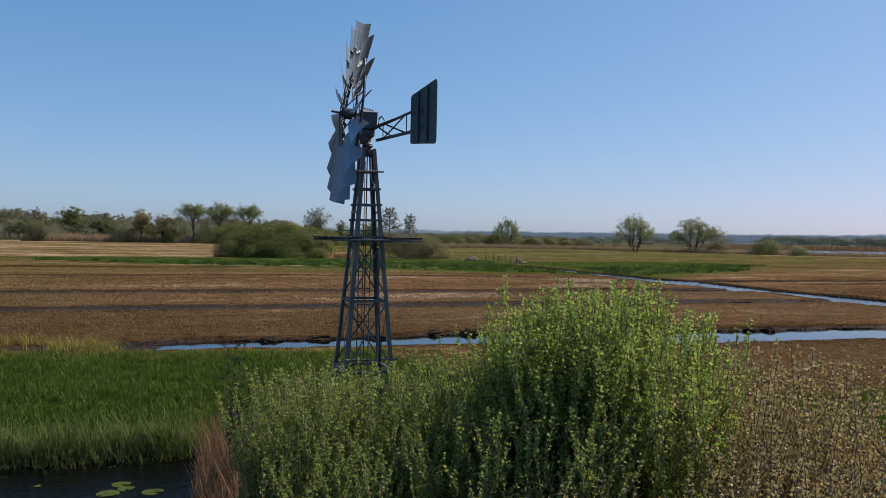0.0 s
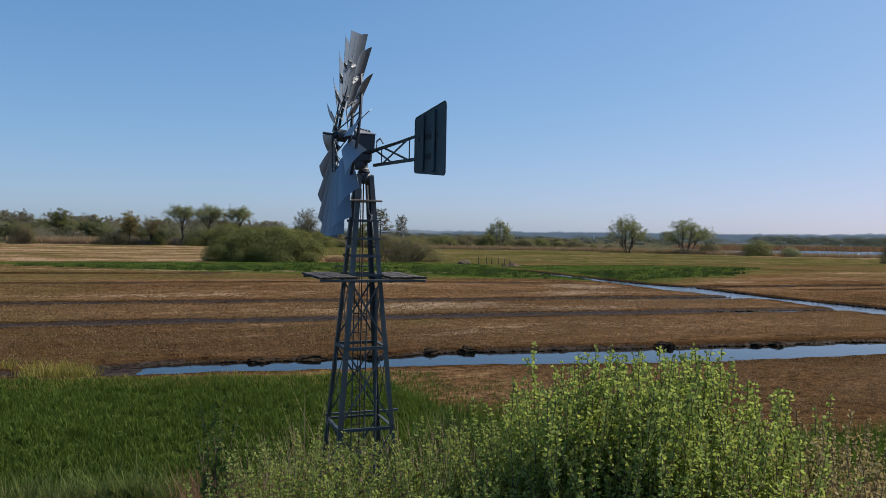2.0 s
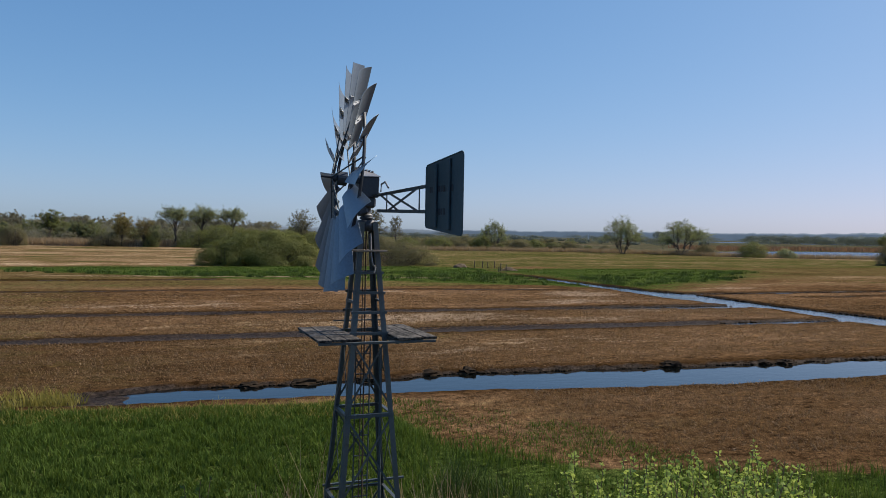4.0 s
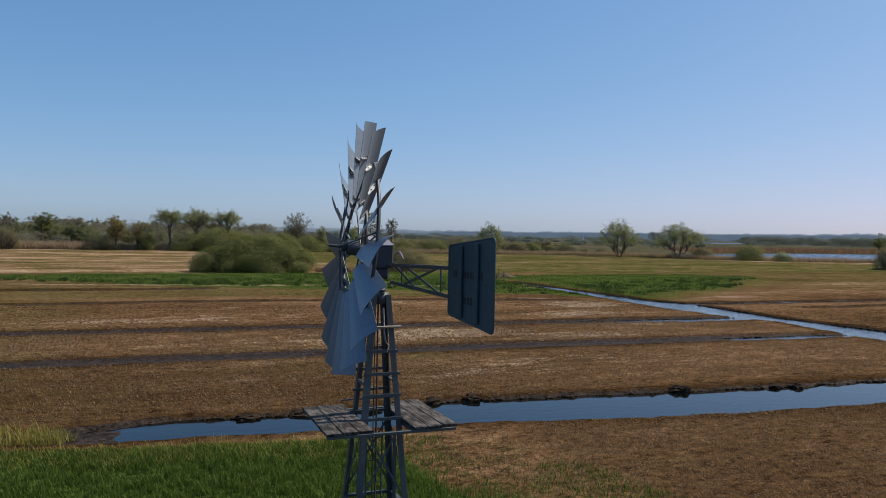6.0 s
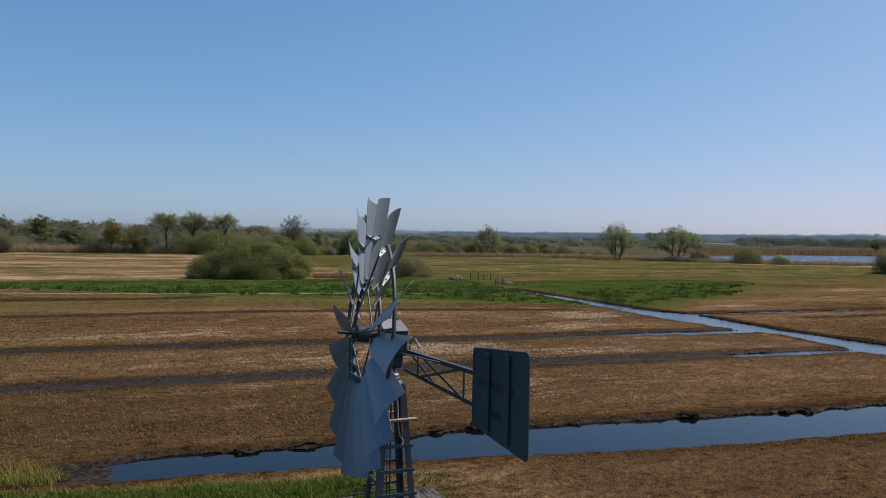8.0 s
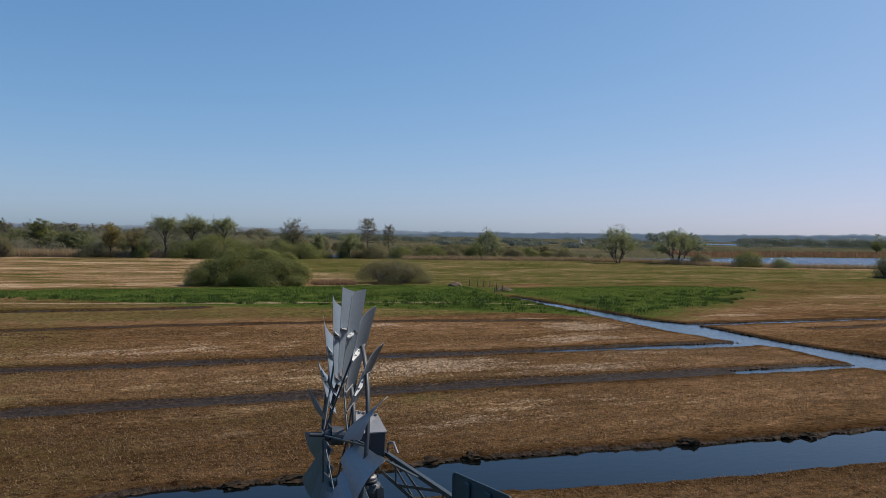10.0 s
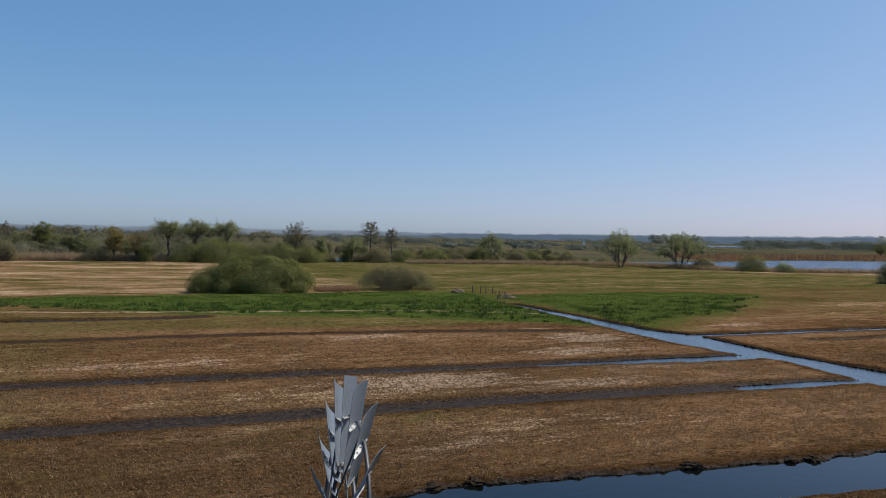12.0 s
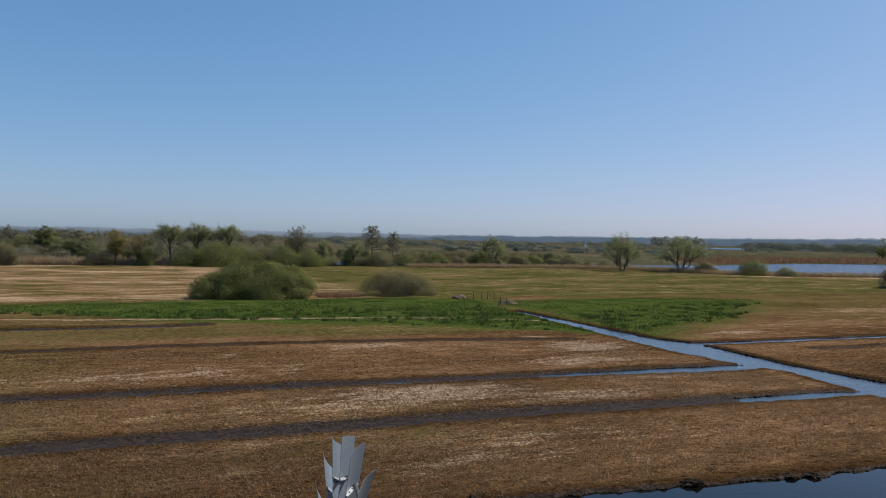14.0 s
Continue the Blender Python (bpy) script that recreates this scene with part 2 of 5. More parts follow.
def soft_mask(name, lo, hi, w=1.0):
    f = calc(nt, "ADD", attr(nt, name), calc(nt, "MULTIPLY", calc(nt, "SUBTRACT", calc(nt, "ADD", calc(nt, "MULTIPLY", mid, 0.6), calc(nt, "MULTIPLY", fine, 0.4)), 0.5), w))
    n = nt.nodes.new("ShaderNodeMapRange")
    n.interpolation_type = "SMOOTHSTEP"
    n.inputs["From Min"].default_value, n.inputs["From Max"].default_value = lo, hi
    nt.links.new(f, n.inputs["Value"])
    return n.outputs["Result"]


c = mix(nt, soft_mask("olive", 0.25, 0.75, 1.6), brown, olive)
plain = ramp(nt, calc(nt, "ADD", calc(nt, "MULTIPLY", noise_tex(nt, 0.012, 5, 0.65, pos, (1.0, 0.6, 1)).outputs["Fac"], 0.8), calc(nt, "MULTIPLY", mid, 0.2)),
             [(0.40, (0.060, 0.068, 0.044)), (0.5, (0.092, 0.096, 0.062)), (0.6, (0.135, 0.112, 0.080))])
c = mix(nt, soft_mask("plain", 0.3, 0.7, 0.8), c, plain)
c = mix(nt, soft_mask("straw", 0.3, 0.7, 2.4), c, straw)
c = mix(nt, soft_mask("green", 0.35, 0.65, 1.6), c, green)
c = mix(nt, soft_mask("bleach", 0.35, 0.75, 3.4), c, bleach)
c = mix(nt, calc(nt, "MULTIPLY", soft_mask("mud", 0.03, 0.34, 0.25), 0.75), c, (0.040, 0.023, 0.010))
wet = soft_mask("mud", 0.45, 0.85, 1.7)
c = mix(nt, wet, c, mud)
speck = calc(nt, "ADD", calc(nt, "MULTIPLY", tiny, 0.5), calc(nt, "MULTIPLY", fine, 0.5))
c = mix(nt, 1.0, c, ramp(nt, speck, [(0.37, (0.22, 0.20, 0.18)), (0.5, (0.83, 0.78, 0.72)), (0.63, (1.65, 1.54, 1.42))]), "MULTIPLY")
# dark patches paint earth cracks and the shade between tussocks
c = mix(nt, calc(nt, "SUBTRACT", 1.0, calc(nt, "MULTIPLY", wet, 0.8)), c, mix(nt, 1.0, c, ramp(nt, clump, [(0.36, (0.40, 0.38, 0.36)), (0.47, (0.92, 0.92, 0.92)), (0.62, (1.32, 1.30, 1.26))]), "MULTIPLY"))
nt.links.new(c, p.inputs["Base Color"])
nt.links.new(calc(nt, "SUBTRACT", 0.95, calc(nt, "MULTIPLY", wet, 0.35)), p.inputs["Roughness"])
nt.links.new(calc(nt, "MULTIPLY", wet, 0.04), p.inputs["Specular IOR Level"])
bump(nt, p, calc(nt, "ADD", calc(nt, "MULTIPLY", fine, 0.7), calc(nt, "MULTIPLY", tiny, 0.3)), 0.9, 0.12)
GROUND = m

# air haze over the ridge is put into blue-grey colour and a glow
m, nt, p = mat_nodes("distant ridge with glowing painted haze")
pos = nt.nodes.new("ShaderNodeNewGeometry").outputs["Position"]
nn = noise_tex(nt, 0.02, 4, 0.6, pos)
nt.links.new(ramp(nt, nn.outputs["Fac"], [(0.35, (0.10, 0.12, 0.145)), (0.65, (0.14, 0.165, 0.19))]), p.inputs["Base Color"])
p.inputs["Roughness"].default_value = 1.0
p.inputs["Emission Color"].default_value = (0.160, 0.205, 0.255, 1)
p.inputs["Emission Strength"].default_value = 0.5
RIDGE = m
# pale blue-grey leaf colour stands in for haze before the groves
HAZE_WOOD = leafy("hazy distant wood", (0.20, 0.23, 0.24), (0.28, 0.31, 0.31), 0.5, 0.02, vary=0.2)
WHITE = rough_mat("white canvas and paint", (0.65, 0.65, 0.64), (0.8, 0.8, 0.79), 2, 0.7, 0.001)

# ---------------------------------------------------------------- mesh helpers
class Build:
    """Collects points and faces for one mesh."""

    def __init__(self):
        self.v, self.f, self.n = [], [], 0

    def put(self, verts, faces):
        verts = np.asarray(verts, float).reshape(-1, 3)
        self.v.append(verts)
        self.f.append(np.asarray(faces, int) + self.n)
        self.n += len(verts)

    def tube(self, pts, radii, sides=5):
        pts = np.asarray(pts, float)
        radii = np.broadcast_to(radii, (len(pts),))
        d = np.gradient(pts, axis=0)
        d /= np.linalg.norm(d, axis=1)[:, None] + 1e-9
        ref = np.where(np.abs(d[:, 2:3]) > 0.9, [[1.0, 0, 0]], [[0, 0, 1.0]])
        u = np.cross(d, ref)
        u /= np.linalg.norm(u, axis=1)[:, None] + 1e-9
        w = np.cross(d, u)
        a = np.arange(sides) / sides * 2 * np.pi
        ring = pts[:, None] + radii[:, None, None] * (np.cos(a)[None, :, None] * u[:, None] + np.sin(a)[None, :, None] * w[:, None])
        i, j = np.meshgrid(np.arange(len(pts) - 1), np.arange(sides), indexing="ij")
        i, j = i.ravel(), j.ravel()
        k = (j + 1) % sides
        faces = np.stack([i * sides + j, i * sides + k, (i + 1) * sides + k, (i + 1) * sides + j], 1)
        self.put(ring.reshape(-1, 3), faces)

    def quads(self, c, u, w):
        """One quad leaf per row: centre, half length vector and half width vector."""
        n = len(c)
        v = np.stack([c - u, c + w * 1.0, c + u, c - w * 1.0], 1).reshape(-1, 3)
        self.put(v, np.arange(n * 4).reshape(n, 4))

    def mesh(self, name, smooth=False):
        me = bpy.data.meshes.new(name)
        v = np.vstack(self.v)
        f = np.vstack(self.f)
        me.vertices.add(len(v))
        me.vertices.foreach_set("co", v.ravel())
        me.loops.add(f.size)
        me.loops.foreach_set("vertex_index", f.ravel())
        me.polygons.add(len(f))
        me.polygons.foreach_set("loop_start", np.arange(len(f)) * f.shape[1])
        if smooth:
            me.polygons.foreach_set("use_smooth", np.ones(len(f), bool))
        me.update(calc_edges=True)
        return me


def obj(name, me, material, parent=None, m=None, label=""):
    if material and not me.materials:
        me.materials.append(material)
    ob = new(name, me)
    if m is not None:
        ob.matrix_basis = m
    if parent:
        ob.parent = parent
    if label:
        ob["label"] = label
    return ob


def bm_mesh(name, bm, bevel=0.0, smooth=False):
    if bevel:
        bmesh.ops.bevel(bm, geom=bm.edges[:], offset=bevel, segments=1, affect="EDGES")
    bmesh.ops.recalc_face_normals(bm, faces=bm.faces[:])
    me = bpy.data.meshes.new(name)
    bm.to_mesh(me)
    bm.free()
    for q in me.polygons:
        q.use_smooth = smooth
    return me


def box_into(bm, m, sx, sy, sz):
    bmesh.ops.create_cube(bm, size=1.0, matrix=m @ Matrix.Diagonal((sx, sy, sz, 1)))


def beam_matrix(a, b, up=(0, 0, 1)):
    """Local x runs from a to b; local z as near to up as it can."""
    a, b = Vector(a), Vector(b)
    x = (b - a).normalized()
    y = Vector(up).cross(x)
    if y.length < 1e-4:
        y = Vector((0, 1, 0)).cross(x)
    y.normalize()
    z = x.cross(y)
    r = Matrix((x, y, z)).transposed().to_4x4()
    return Matrix.Translation((a + b) / 2) @ r, (b - a).length


def bar(name, a, b, w, h, material, parent, up=(0, 0, 1), bevel=0.0, label="", m=None):
    bm = bmesh.new()
    mm, ln = beam_matrix(a, b, up)
    box_into(bm, mm, ln, w, h)
    return obj(name, bm_mesh(name, bm, bevel), material, parent, m, label)


def angle_iron(name, a, b, size, thick, face, side, material, parent, m=None):
    """An L profile from a to b: one flange lies along face, the other along side."""
    bm = bmesh.new()
    a, b = Vector(a), Vector(b)
    x = (b - a).normalized()
    f = (Vector(face) - x * Vector(face).dot(x)).normalized()
    s = (Vector(side) - x * Vector(side).dot(x)).normalized()
    prof = [Vector((0, 0)), Vector((size, 0)), Vector((size, thick)), Vector((thick, thick)), Vector((thick, size)), Vector((0, size))]
    rows = []
    for q in (a, b):
        rows.append([bm.verts.new(q + f * pt.x + s * pt.y) for pt in prof])
    n = len(prof)
    for i in range(n):
        bm.faces.new((rows[0][i], rows[0][(i + 1) % n], rows[1][(i + 1) % n], rows[1][i]))
    bm.faces.new(rows[0])
    bm.faces.new(rows[1][::-1])
    return obj(name, bm_mesh(name, bm), material, parent, m)


def rod(name, pts, r, material, parent, sides=8, m=None, label=""):
    b = Build()
    b.tube(pts, r, sides)
    return obj(name, b.mesh(name, True), material, parent, m, label)


def thing(name, m=None, **tags):
    ob = new(name)
    ob.empty_display_size = 0.2
    if m is not None:
        ob.matrix_basis = m
    return tagged(ob, **tags)


rng = np.random.default_rng(7)


def rot_dirs(n, up=0.0):
    d = rng.normal(size=(n, 3))
    d[:, 2] += up
    return d / (np.linalg.norm(d, axis=1)[:, None] + 1e-9)


def leaves(b, centres, length, width, up=0.0, face=None, loose=0.55):
    """Leaf quads; with face given, each turns its flat side roughly that way."""
    n = len(centres)
    d = rot_dirs(n, up)
    if face is not None:
        q = face / (np.linalg.norm(face, axis=1)[:, None] + 1e-9) + rot_dirs(n) * loose
        q /= np.linalg.norm(q, axis=1)[:, None] + 1e-9
        d -= q * (d * q).sum(1)[:, None]
        d /= np.linalg.norm(d, axis=1)[:, None] + 1e-9
    o = np.cross(d, rot_dirs(n) if face is None else q)
    o /= np.linalg.norm(o, axis=1)[:, None] + 1e-9
    s = rng.uniform(0.6, 1.25, (n, 1))
    b.quads(np.asarray(centres), d * length * 0.5 * s, o * width * 0.5 * s)


# ---------------------------------------------------------------- ground
WATER_Z = -0.16


def spread(*parts):
    out = []
    for lo, hi, step in parts:
        out.append(np.arange(lo, hi, step))
    return np.concatenate(out)


def far_steps(start, stop, grow):
    out, s, q = [], 3.0, start
    while q < stop:
        out.append(q)
        s *= grow
        q += s
    return np.array(out + [stop])


def sstep(a, b, x):
    q = np.clip((x - a) / (b - a), 0, 1)
    return q * q * (3 - 2 * q)


def lattice(seed):
    r = np.random.default_rng(seed)
    return r.random((257, 257))


LAT = [lattice(s) for s in (1, 2, 3)]


def vnoise(x, y, k=0):
    """Smooth value noise, 0 to 1, cells one unit wide."""
    g = LAT[k]
    xi, yi = np.floor(x).astype(int), np.floor(y).astype(int)
    fx, fy = x - xi, y - yi
    fx, fy = fx * fx * (3 - 2 * fx), fy * fy * (3 - 2 * fy)
    a, c = xi % 256, yi % 256
    return (g[a, c] * (1 - fx) + g[a + 1, c] * fx) * (1 - fy) + (g[a, c + 1] * (1 - fx) + g[a + 1, c + 1] * fx) * fy


def fnoise(x, y, k=0):
    return (vnoise(x, y, k) * 0.55 + vnoise(x * 2.1 + 7, y * 2.1 + 3, k) * 0.28 + vnoise(x * 4.3 + 1, y * 4.3 + 9, k) * 0.17)


def inside(poly, x, y, soft):
    """1 well inside the polygon, 0 well outside, soft metres wide at its edge."""
    px, py = np.array(poly, float).T
    qx, qy = np.roll(px, -1), np.roll(py, -1)
    best = np.full(x.shape, 1e9)
    ins = np.zeros(x.shape, bool)
    for ax, ay, bx, by in zip(px, py, qx, qy):
        dx, dy = bx - ax, by - ay
        k = np.clip(((x - ax) * dx + (y - ay) * dy) / (dx * dx + dy * dy + 1e-9), 0, 1)
        best = np.minimum(best, np.hypot(x - ax - k * dx, y - ay - k * dy))
        with np.errstate(divide="ignore", invalid="ignore"):
            ins ^= ((ay > y) != (by > y)) & (x < (bx - ax) * (y - ay) / (by - ay + 1e-12) + ax)
    return np.clip(0.5 + np.where(ins, best, -best) / soft, 0, 1)


LAKE = [(40, 262), (90, 258), (130, 255), (160, 247), (182, 232), (184, 203), (190, 192), (234, 177), (420, 150), (700, 130), (700, 330), (430, 300), (328, 307), (250, 277), (200, 276), (120, 290), (70, 296), (40, 280)]
GREEN_W = [(-60, 122), (-20, 107), (-5.6, 95.5), (2.7, 87.5), (20, 82), (30, 77), (37, 71), (45, 64.5), (47, 66), (48.5, 92), (53, 116), (33, 117.5), (3, 116), (-21, 113.5), (-60, 126)]
GREEN_E = [(50.5, 62.5), (52, 60), (60, 68.5), (71, 73), (97, 94), (108, 104), (90, 113), (63, 111), (53, 116), (50.4, 92)]
NEAR_GRASS = [(-60, 3), (-3.2, 2.8), (-2.2, 0), (-1.5, -3), (8, -3), (40, -2), (40, 2), (15, 3.2), (8, 6.0), (6.4, 7.6), (4.9, 9.2), (4.7, 13.4), (4, 15.2), (-2, 16.1), (-7, 17.3), (-60, 20)]
POND_W = [(-80, 3.6), (-5, 3.2), (-2.9, 3.2), (-2.45, 1.0), (-2.3, -2), (-3.2, -6), (-4, -30), (-80, -30)]
POND_E = [(4.6, -1.6), (9, -0.4), (40, -1), (40, -6), (9, -7), (5.2, -5)]


def terrain(x, y):
    wob = (fnoise(x * 0.45, y * 0.45, 0) - 0.5) * 1.1 + (fnoise(x * 1.9, y * 1.9, 1) - 0.5) * 0.55
    z = (fnoise(x * 0.12, y * 0.2, 2) - 0.5) * 0.16 + (fnoise(x * 1.3, y * 1.3, 1) - 0.5) * 0.10
    z = np.where((y > 130) | (y < -30), z * 0.4, z)
    mud = np.zeros_like(x)
    def cut(d, half, floor, edge):
        nonlocal z, mud
        q = sstep(half + edge, half - edge * 0.5, d)
        z = np.where(q > 0, z * (1 - q) + floor * q, z)
        mud = np.maximum(mud, sstep(half + edge * 1.8 + 0.1, half + edge * 0.1, d))
        mud = np.maximum(mud, 0.33 * sstep(half + edge + 1.9, half + edge * 0.5, d + wob * 0.8))
    # wide ditch nearest the pump, its west end silted up
    far = np.interp(x, [-8, -5, -1.8, 5, 10.7, 20.6, 32, 60, 200], [18.6, 19.3, 20.0, 19.4, 19.7, 18.6, 17.9, 16.2, 8]) + wob * 0.8
    near = np.interp(x, [-8, -4.5, 2.7, 8.4, 12, 19.5, 27.4, 60, 200], [18.4, 17.5, 16.8, 16.1, 15.5, 14.7, 14.2, 12.4, 4]) + wob * 0.25
    d = np.maximum(y - far, near - y)
    west = sstep(-4.2, -1.0, x)
    cut(d, 0.0, -0.13 - 0.35 * west + (fnoise(x * 1.5, y * 1.5, 2) - 0.5) * 0.12, 0.32)
    tip = lambda x1: np.maximum(0, x - x1)
    c2 = np.interp(x, [-60, -9, 18, 43, 47], [33.2, 33.4, 33.5, 32.2, 31.8])
    w2 = sstep(33, 42, x)
    cut(np.hypot(y - c2 + wob * 0.4, tip(46)), 0.65, -0.105 - 0.27 * w2 + (fnoise(x * 1.1, y * 3.5, 2) - 0.5) * 0.12, 0.5)
    c3 = np.interp(x, [-60, -10, 11, 44], [46.4, 46.0, 45.4, 43.4])
    w3 = sstep(24, 40, x)
    cut(np.hypot(y - c3 + wob * 0.4, tip(46)), 0.6 + 0.55 * w3, -0.137 - 0.24 * w3 + (fnoise(x * 1.3, y * 4.5, 2) - 0.5) * 0.15, 0.45)
    c4 = np.interp(x, [-60, 0, 16, 34, 42], [65.5, 67.2, 66.6, 64.2, 62])
    cut(np.hypot(y - c4 + wob * 0.5, tip(41)), 0.2, -0.12 + (fnoise(x * 0.8, y * 2.5, 2) - 0.5) * 0.10, 0.35)
    c5 = np.interp(x, [-60, 0, 8], [84.4, 83.6, 85])
    cut(np.hypot(y - c5 + wob * 0.4, tip(4)), 0.65, -0.17 - 0.2 * sstep(2, -2, x), 0.4)
    mud = np.maximum(mud, 0.22 * sstep(22, 4, x) * sstep(19, 21, y) * sstep(36, 28, y))
    mud = np.maximum(mud, 0.19 * sstep(7, 11, x) * sstep(2, 5, y) * sstep(17, 15, y))
    # ditch running away from the camera, and its branch to the east
    west_e = np.interp(y, [10, 31.4, 36, 40.5, 45.6, 51.7, 65, 76, 90], [47.0, 46.7, 47.6, 48.2, 46.9, 46.2, 46.8, 48.1, 48.9])
    east_e = np.interp(y, [10, 34.4, 43, 54.4, 58.4, 61, 72, 90], [52.4, 52.0, 51.3, 52.3, 52.0, 50.6, 50.2, 49.9])
    d = np.maximum(np.maximum(west_e - x, x - east_e) + wob * 0.5, y - 93)
    cut(np.maximum(d, 8 - y), 0.0, -0.6, 0.35)
    ce = np.interp(x, [50, 54, 66, 81, 200], [57.4, 56.4, 56.2, 56.0, 55])
    cut(np.maximum(np.abs(y - ce + wob * 0.3) - 0.75, 50 - x), 0.0, -0.5, 0.35)
    cut(np.maximum(np.abs(y - 50.2 + wob * 0.3) - 0.22, np.abs(x - 76) - 14), 0.0, -0.3, 0.3)
    # open water before the pump and the lake
    for poly, soft, fl in ((POND_W, 0.8, -0.7), (POND_E, 0.8, -0.6)):
        q = sstep(0.35, 0.9, inside(poly, x + wob * 0.5, y + wob * 0.35, soft))
        z = z * (1 - q) + fl * q
        mud = np.maximum(mud, sstep(0.0, 0.5, inside(poly, x + wob * 0.5, y + wob * 0.35, 1.5)))
    q = sstep(0.3, 0.8, inside(LAKE, x + wob * 4, y + wob * 3, 3.0))
    z = z * (1 - q) - 0.8 * q
    q = sstep(0.3, 0.7, inside([(900, 1020), (1500, 900), (1600, 1400), (1000, 1250)], x, y, 30))
    z = z * (1 - q) - 0.8 * q
    return z, mud


def zones(x, y):
    n1 = fnoise(x * 0.05, y * 0.12, 0) - 0.5
    g = np.maximum(inside(GREEN_W, x, y + n1 * 8, 7), inside(GREEN_E, x + n1 * 14, y + n1 * 14, 24))
    g = np.maximum(g, 0.95 * inside(NEAR_GRASS, x, y, 1.0))
    far_olive = sstep(112, 122, y) * (0.75 + 0.4 * sstep(28, 60, x) + 0.6 * n1)
    o = np.maximum(far_olive, (0.50 + 0.35 * sstep(5, 34, x)) * sstep(66, 74, y) * sstep(128, 118, y) * sstep(56, 44, x))
    o = np.maximum(o, 0.42 * sstep(4, -12, x) * sstep(20, 24, y))
    o = np.maximum(o, 0.4 * sstep(4, -4, x) * sstep(18, 21, y) * sstep(32, 26, y))
    o = np.maximum(o, 0.30 * inside([(4, 16.5), (7, 9), (12, 5), (16, 9), (12, 14)], x, y, 3))
    o = np.maximum(o, 0.9 * sstep(262, 300, y))
    s = 1.0 * sstep(116, 119, y) * sstep(60, 12, x + (y - 118) * 0.05) * sstep(262, 250, y)
    s = np.maximum(s, 0.36 * sstep(118, 122, y) * sstep(250, 238, y))
    s = np.maximum(s, 0.9 * inside([(180, 200), (190, 188), (236, 173), (330, 150), (330, 140), (180, 176)], x, y, 8))
    s = np.maximum(s, 0.5 * sstep(20, 30, y) * sstep(44, 38, y) * sstep(34, 10, x) * sstep(-12, 4, x))
    s = np.maximum(s, 0.5 * inside([(54, 66), (70, 70), (110, 90), (160, 80), (120, 62)], x, y, 10))
    o = np.maximum(o, 0.5 * sstep(60, 72, x) * sstep(66, 84, y))
    s = np.maximum(s, 0.75 * inside([(-60, 97), (-16, 92.4), (7, 88.3), (21, 86.9), (34, 85), (46, 79), (46, 80.2), (34, 86.4), (21, 88.2), (7, 89.8), (-16, 94), (-60, 99)], x, y, 1.2))
    b = np.zeros_like(x)
    for cx, cy, rx, ry, k in ((16, 40.2, 8.0, 3.0, 1.0), (26, 36.8, 7, 1.8, 0.8), (36, 42.0, 8, 1.5, 0.75), (18, 62.5, 5, 1.6, 0.9), (39, 57, 5.0, 4.0, 0.85),
                              (34, 49.5, 7, 2.2, 0.8), (13, 25.5, 8, 2.2, 0.46), (20, 27.5, 8, 2.2, 0.44), (64, 63, 5, 1.5, 0.9), (5, 60, 2, 1, 0.6), (36, 64.8, 3, 1, 0.7), (-2, 52, 14, 3, 0.5)):
        b = np.maximum(b, k * np.exp(-((x - cx) / rx) ** 2 - ((y - cy) / ry) ** 2))
    b = np.maximum(b, 0.8 * inside([(-16, 92.6), (7, 88.4), (21, 86.9), (34, 85), (46, 79), (46, 80.0), (34, 86.2), (21, 88.1), (7, 89.6), (-16, 93.8)], x, y, 0.9))
    far = sstep(258, 275, y) + sstep(420, 520, np.abs(x - 100))
    return g, o, s, b, np.minimum(far, 1)


gx = np.concatenate([-far_steps(130, 4700, 1.35)[::-1], spread((-128, -32, 2.0), (-30, 60, 0.36), (60, 130, 1.0), (130, 300, 3.0)), far_steps(302, 4700, 1.35)])
gy = np.concatenate([-far_steps(32, 4700, 1.45)[::-1], spread((-30, -4, 1.0), (-4, 22, 0.22), (22, 70, 0.32), (70, 128, 0.6), (128, 320, 2.2)), far_steps(322, 4700, 1.35)])
X, Y = np.meshgrid(gx, gy, indexing="ij")
Z, MUD = terrain(X, Y)
nx, ny = X.shape
i, j = np.meshgrid(np.arange(nx - 1), np.arange(ny - 1), indexing="ij")
i, j = i.ravel(), j.ravel()
b = Build()
b.put(np.stack([X, Y, Z], -1).reshape(-1, 3), np.stack([i * ny + j, (i + 1) * ny + j, (i + 1) * ny + j + 1, i * ny + j + 1], 1))
me = b.mesh("ground", True)
G_, O_, S_, B_, F_ = zones(X, Y)
for nm, arr in (("green", G_), ("olive", O_), ("straw", S_), ("bleach", B_), ("plain", F_), ("mud", MUD)):
    me.attributes.new(nm, "FLOAT", "POINT").data.foreach_set("value", arr.ravel().astype(np.float32))
tagged(obj("ground", me, GROUND), "brown mown fen with green strips and muddy ditches", "ground", kind="structure")


def flat_sheet(name, x0, y0, x1, y1, z, label, mat=WATER):
    b = Build()
    b.put([(x0, y0, z), (x1, y0, z), (x1, y1, z), (x0, y1, z)], [(0, 1, 2, 3)])
    tagged(obj(name, b.mesh(name), mat), label, "water", kind="structure")


flat_sheet("water", -130, 9, 210, 25, WATER_Z, "still dark ditch water reflecting blue sky")
flat_sheet("water_ditch", -130, 25, 210, 110, WATER_Z, "wind-rippled water in the farther ditches", RIPPLED)
flat_sheet("water_pond", -130, -60, 210, 9, WATER_Z, "black rippled pond water before the pump", POND_WATER)
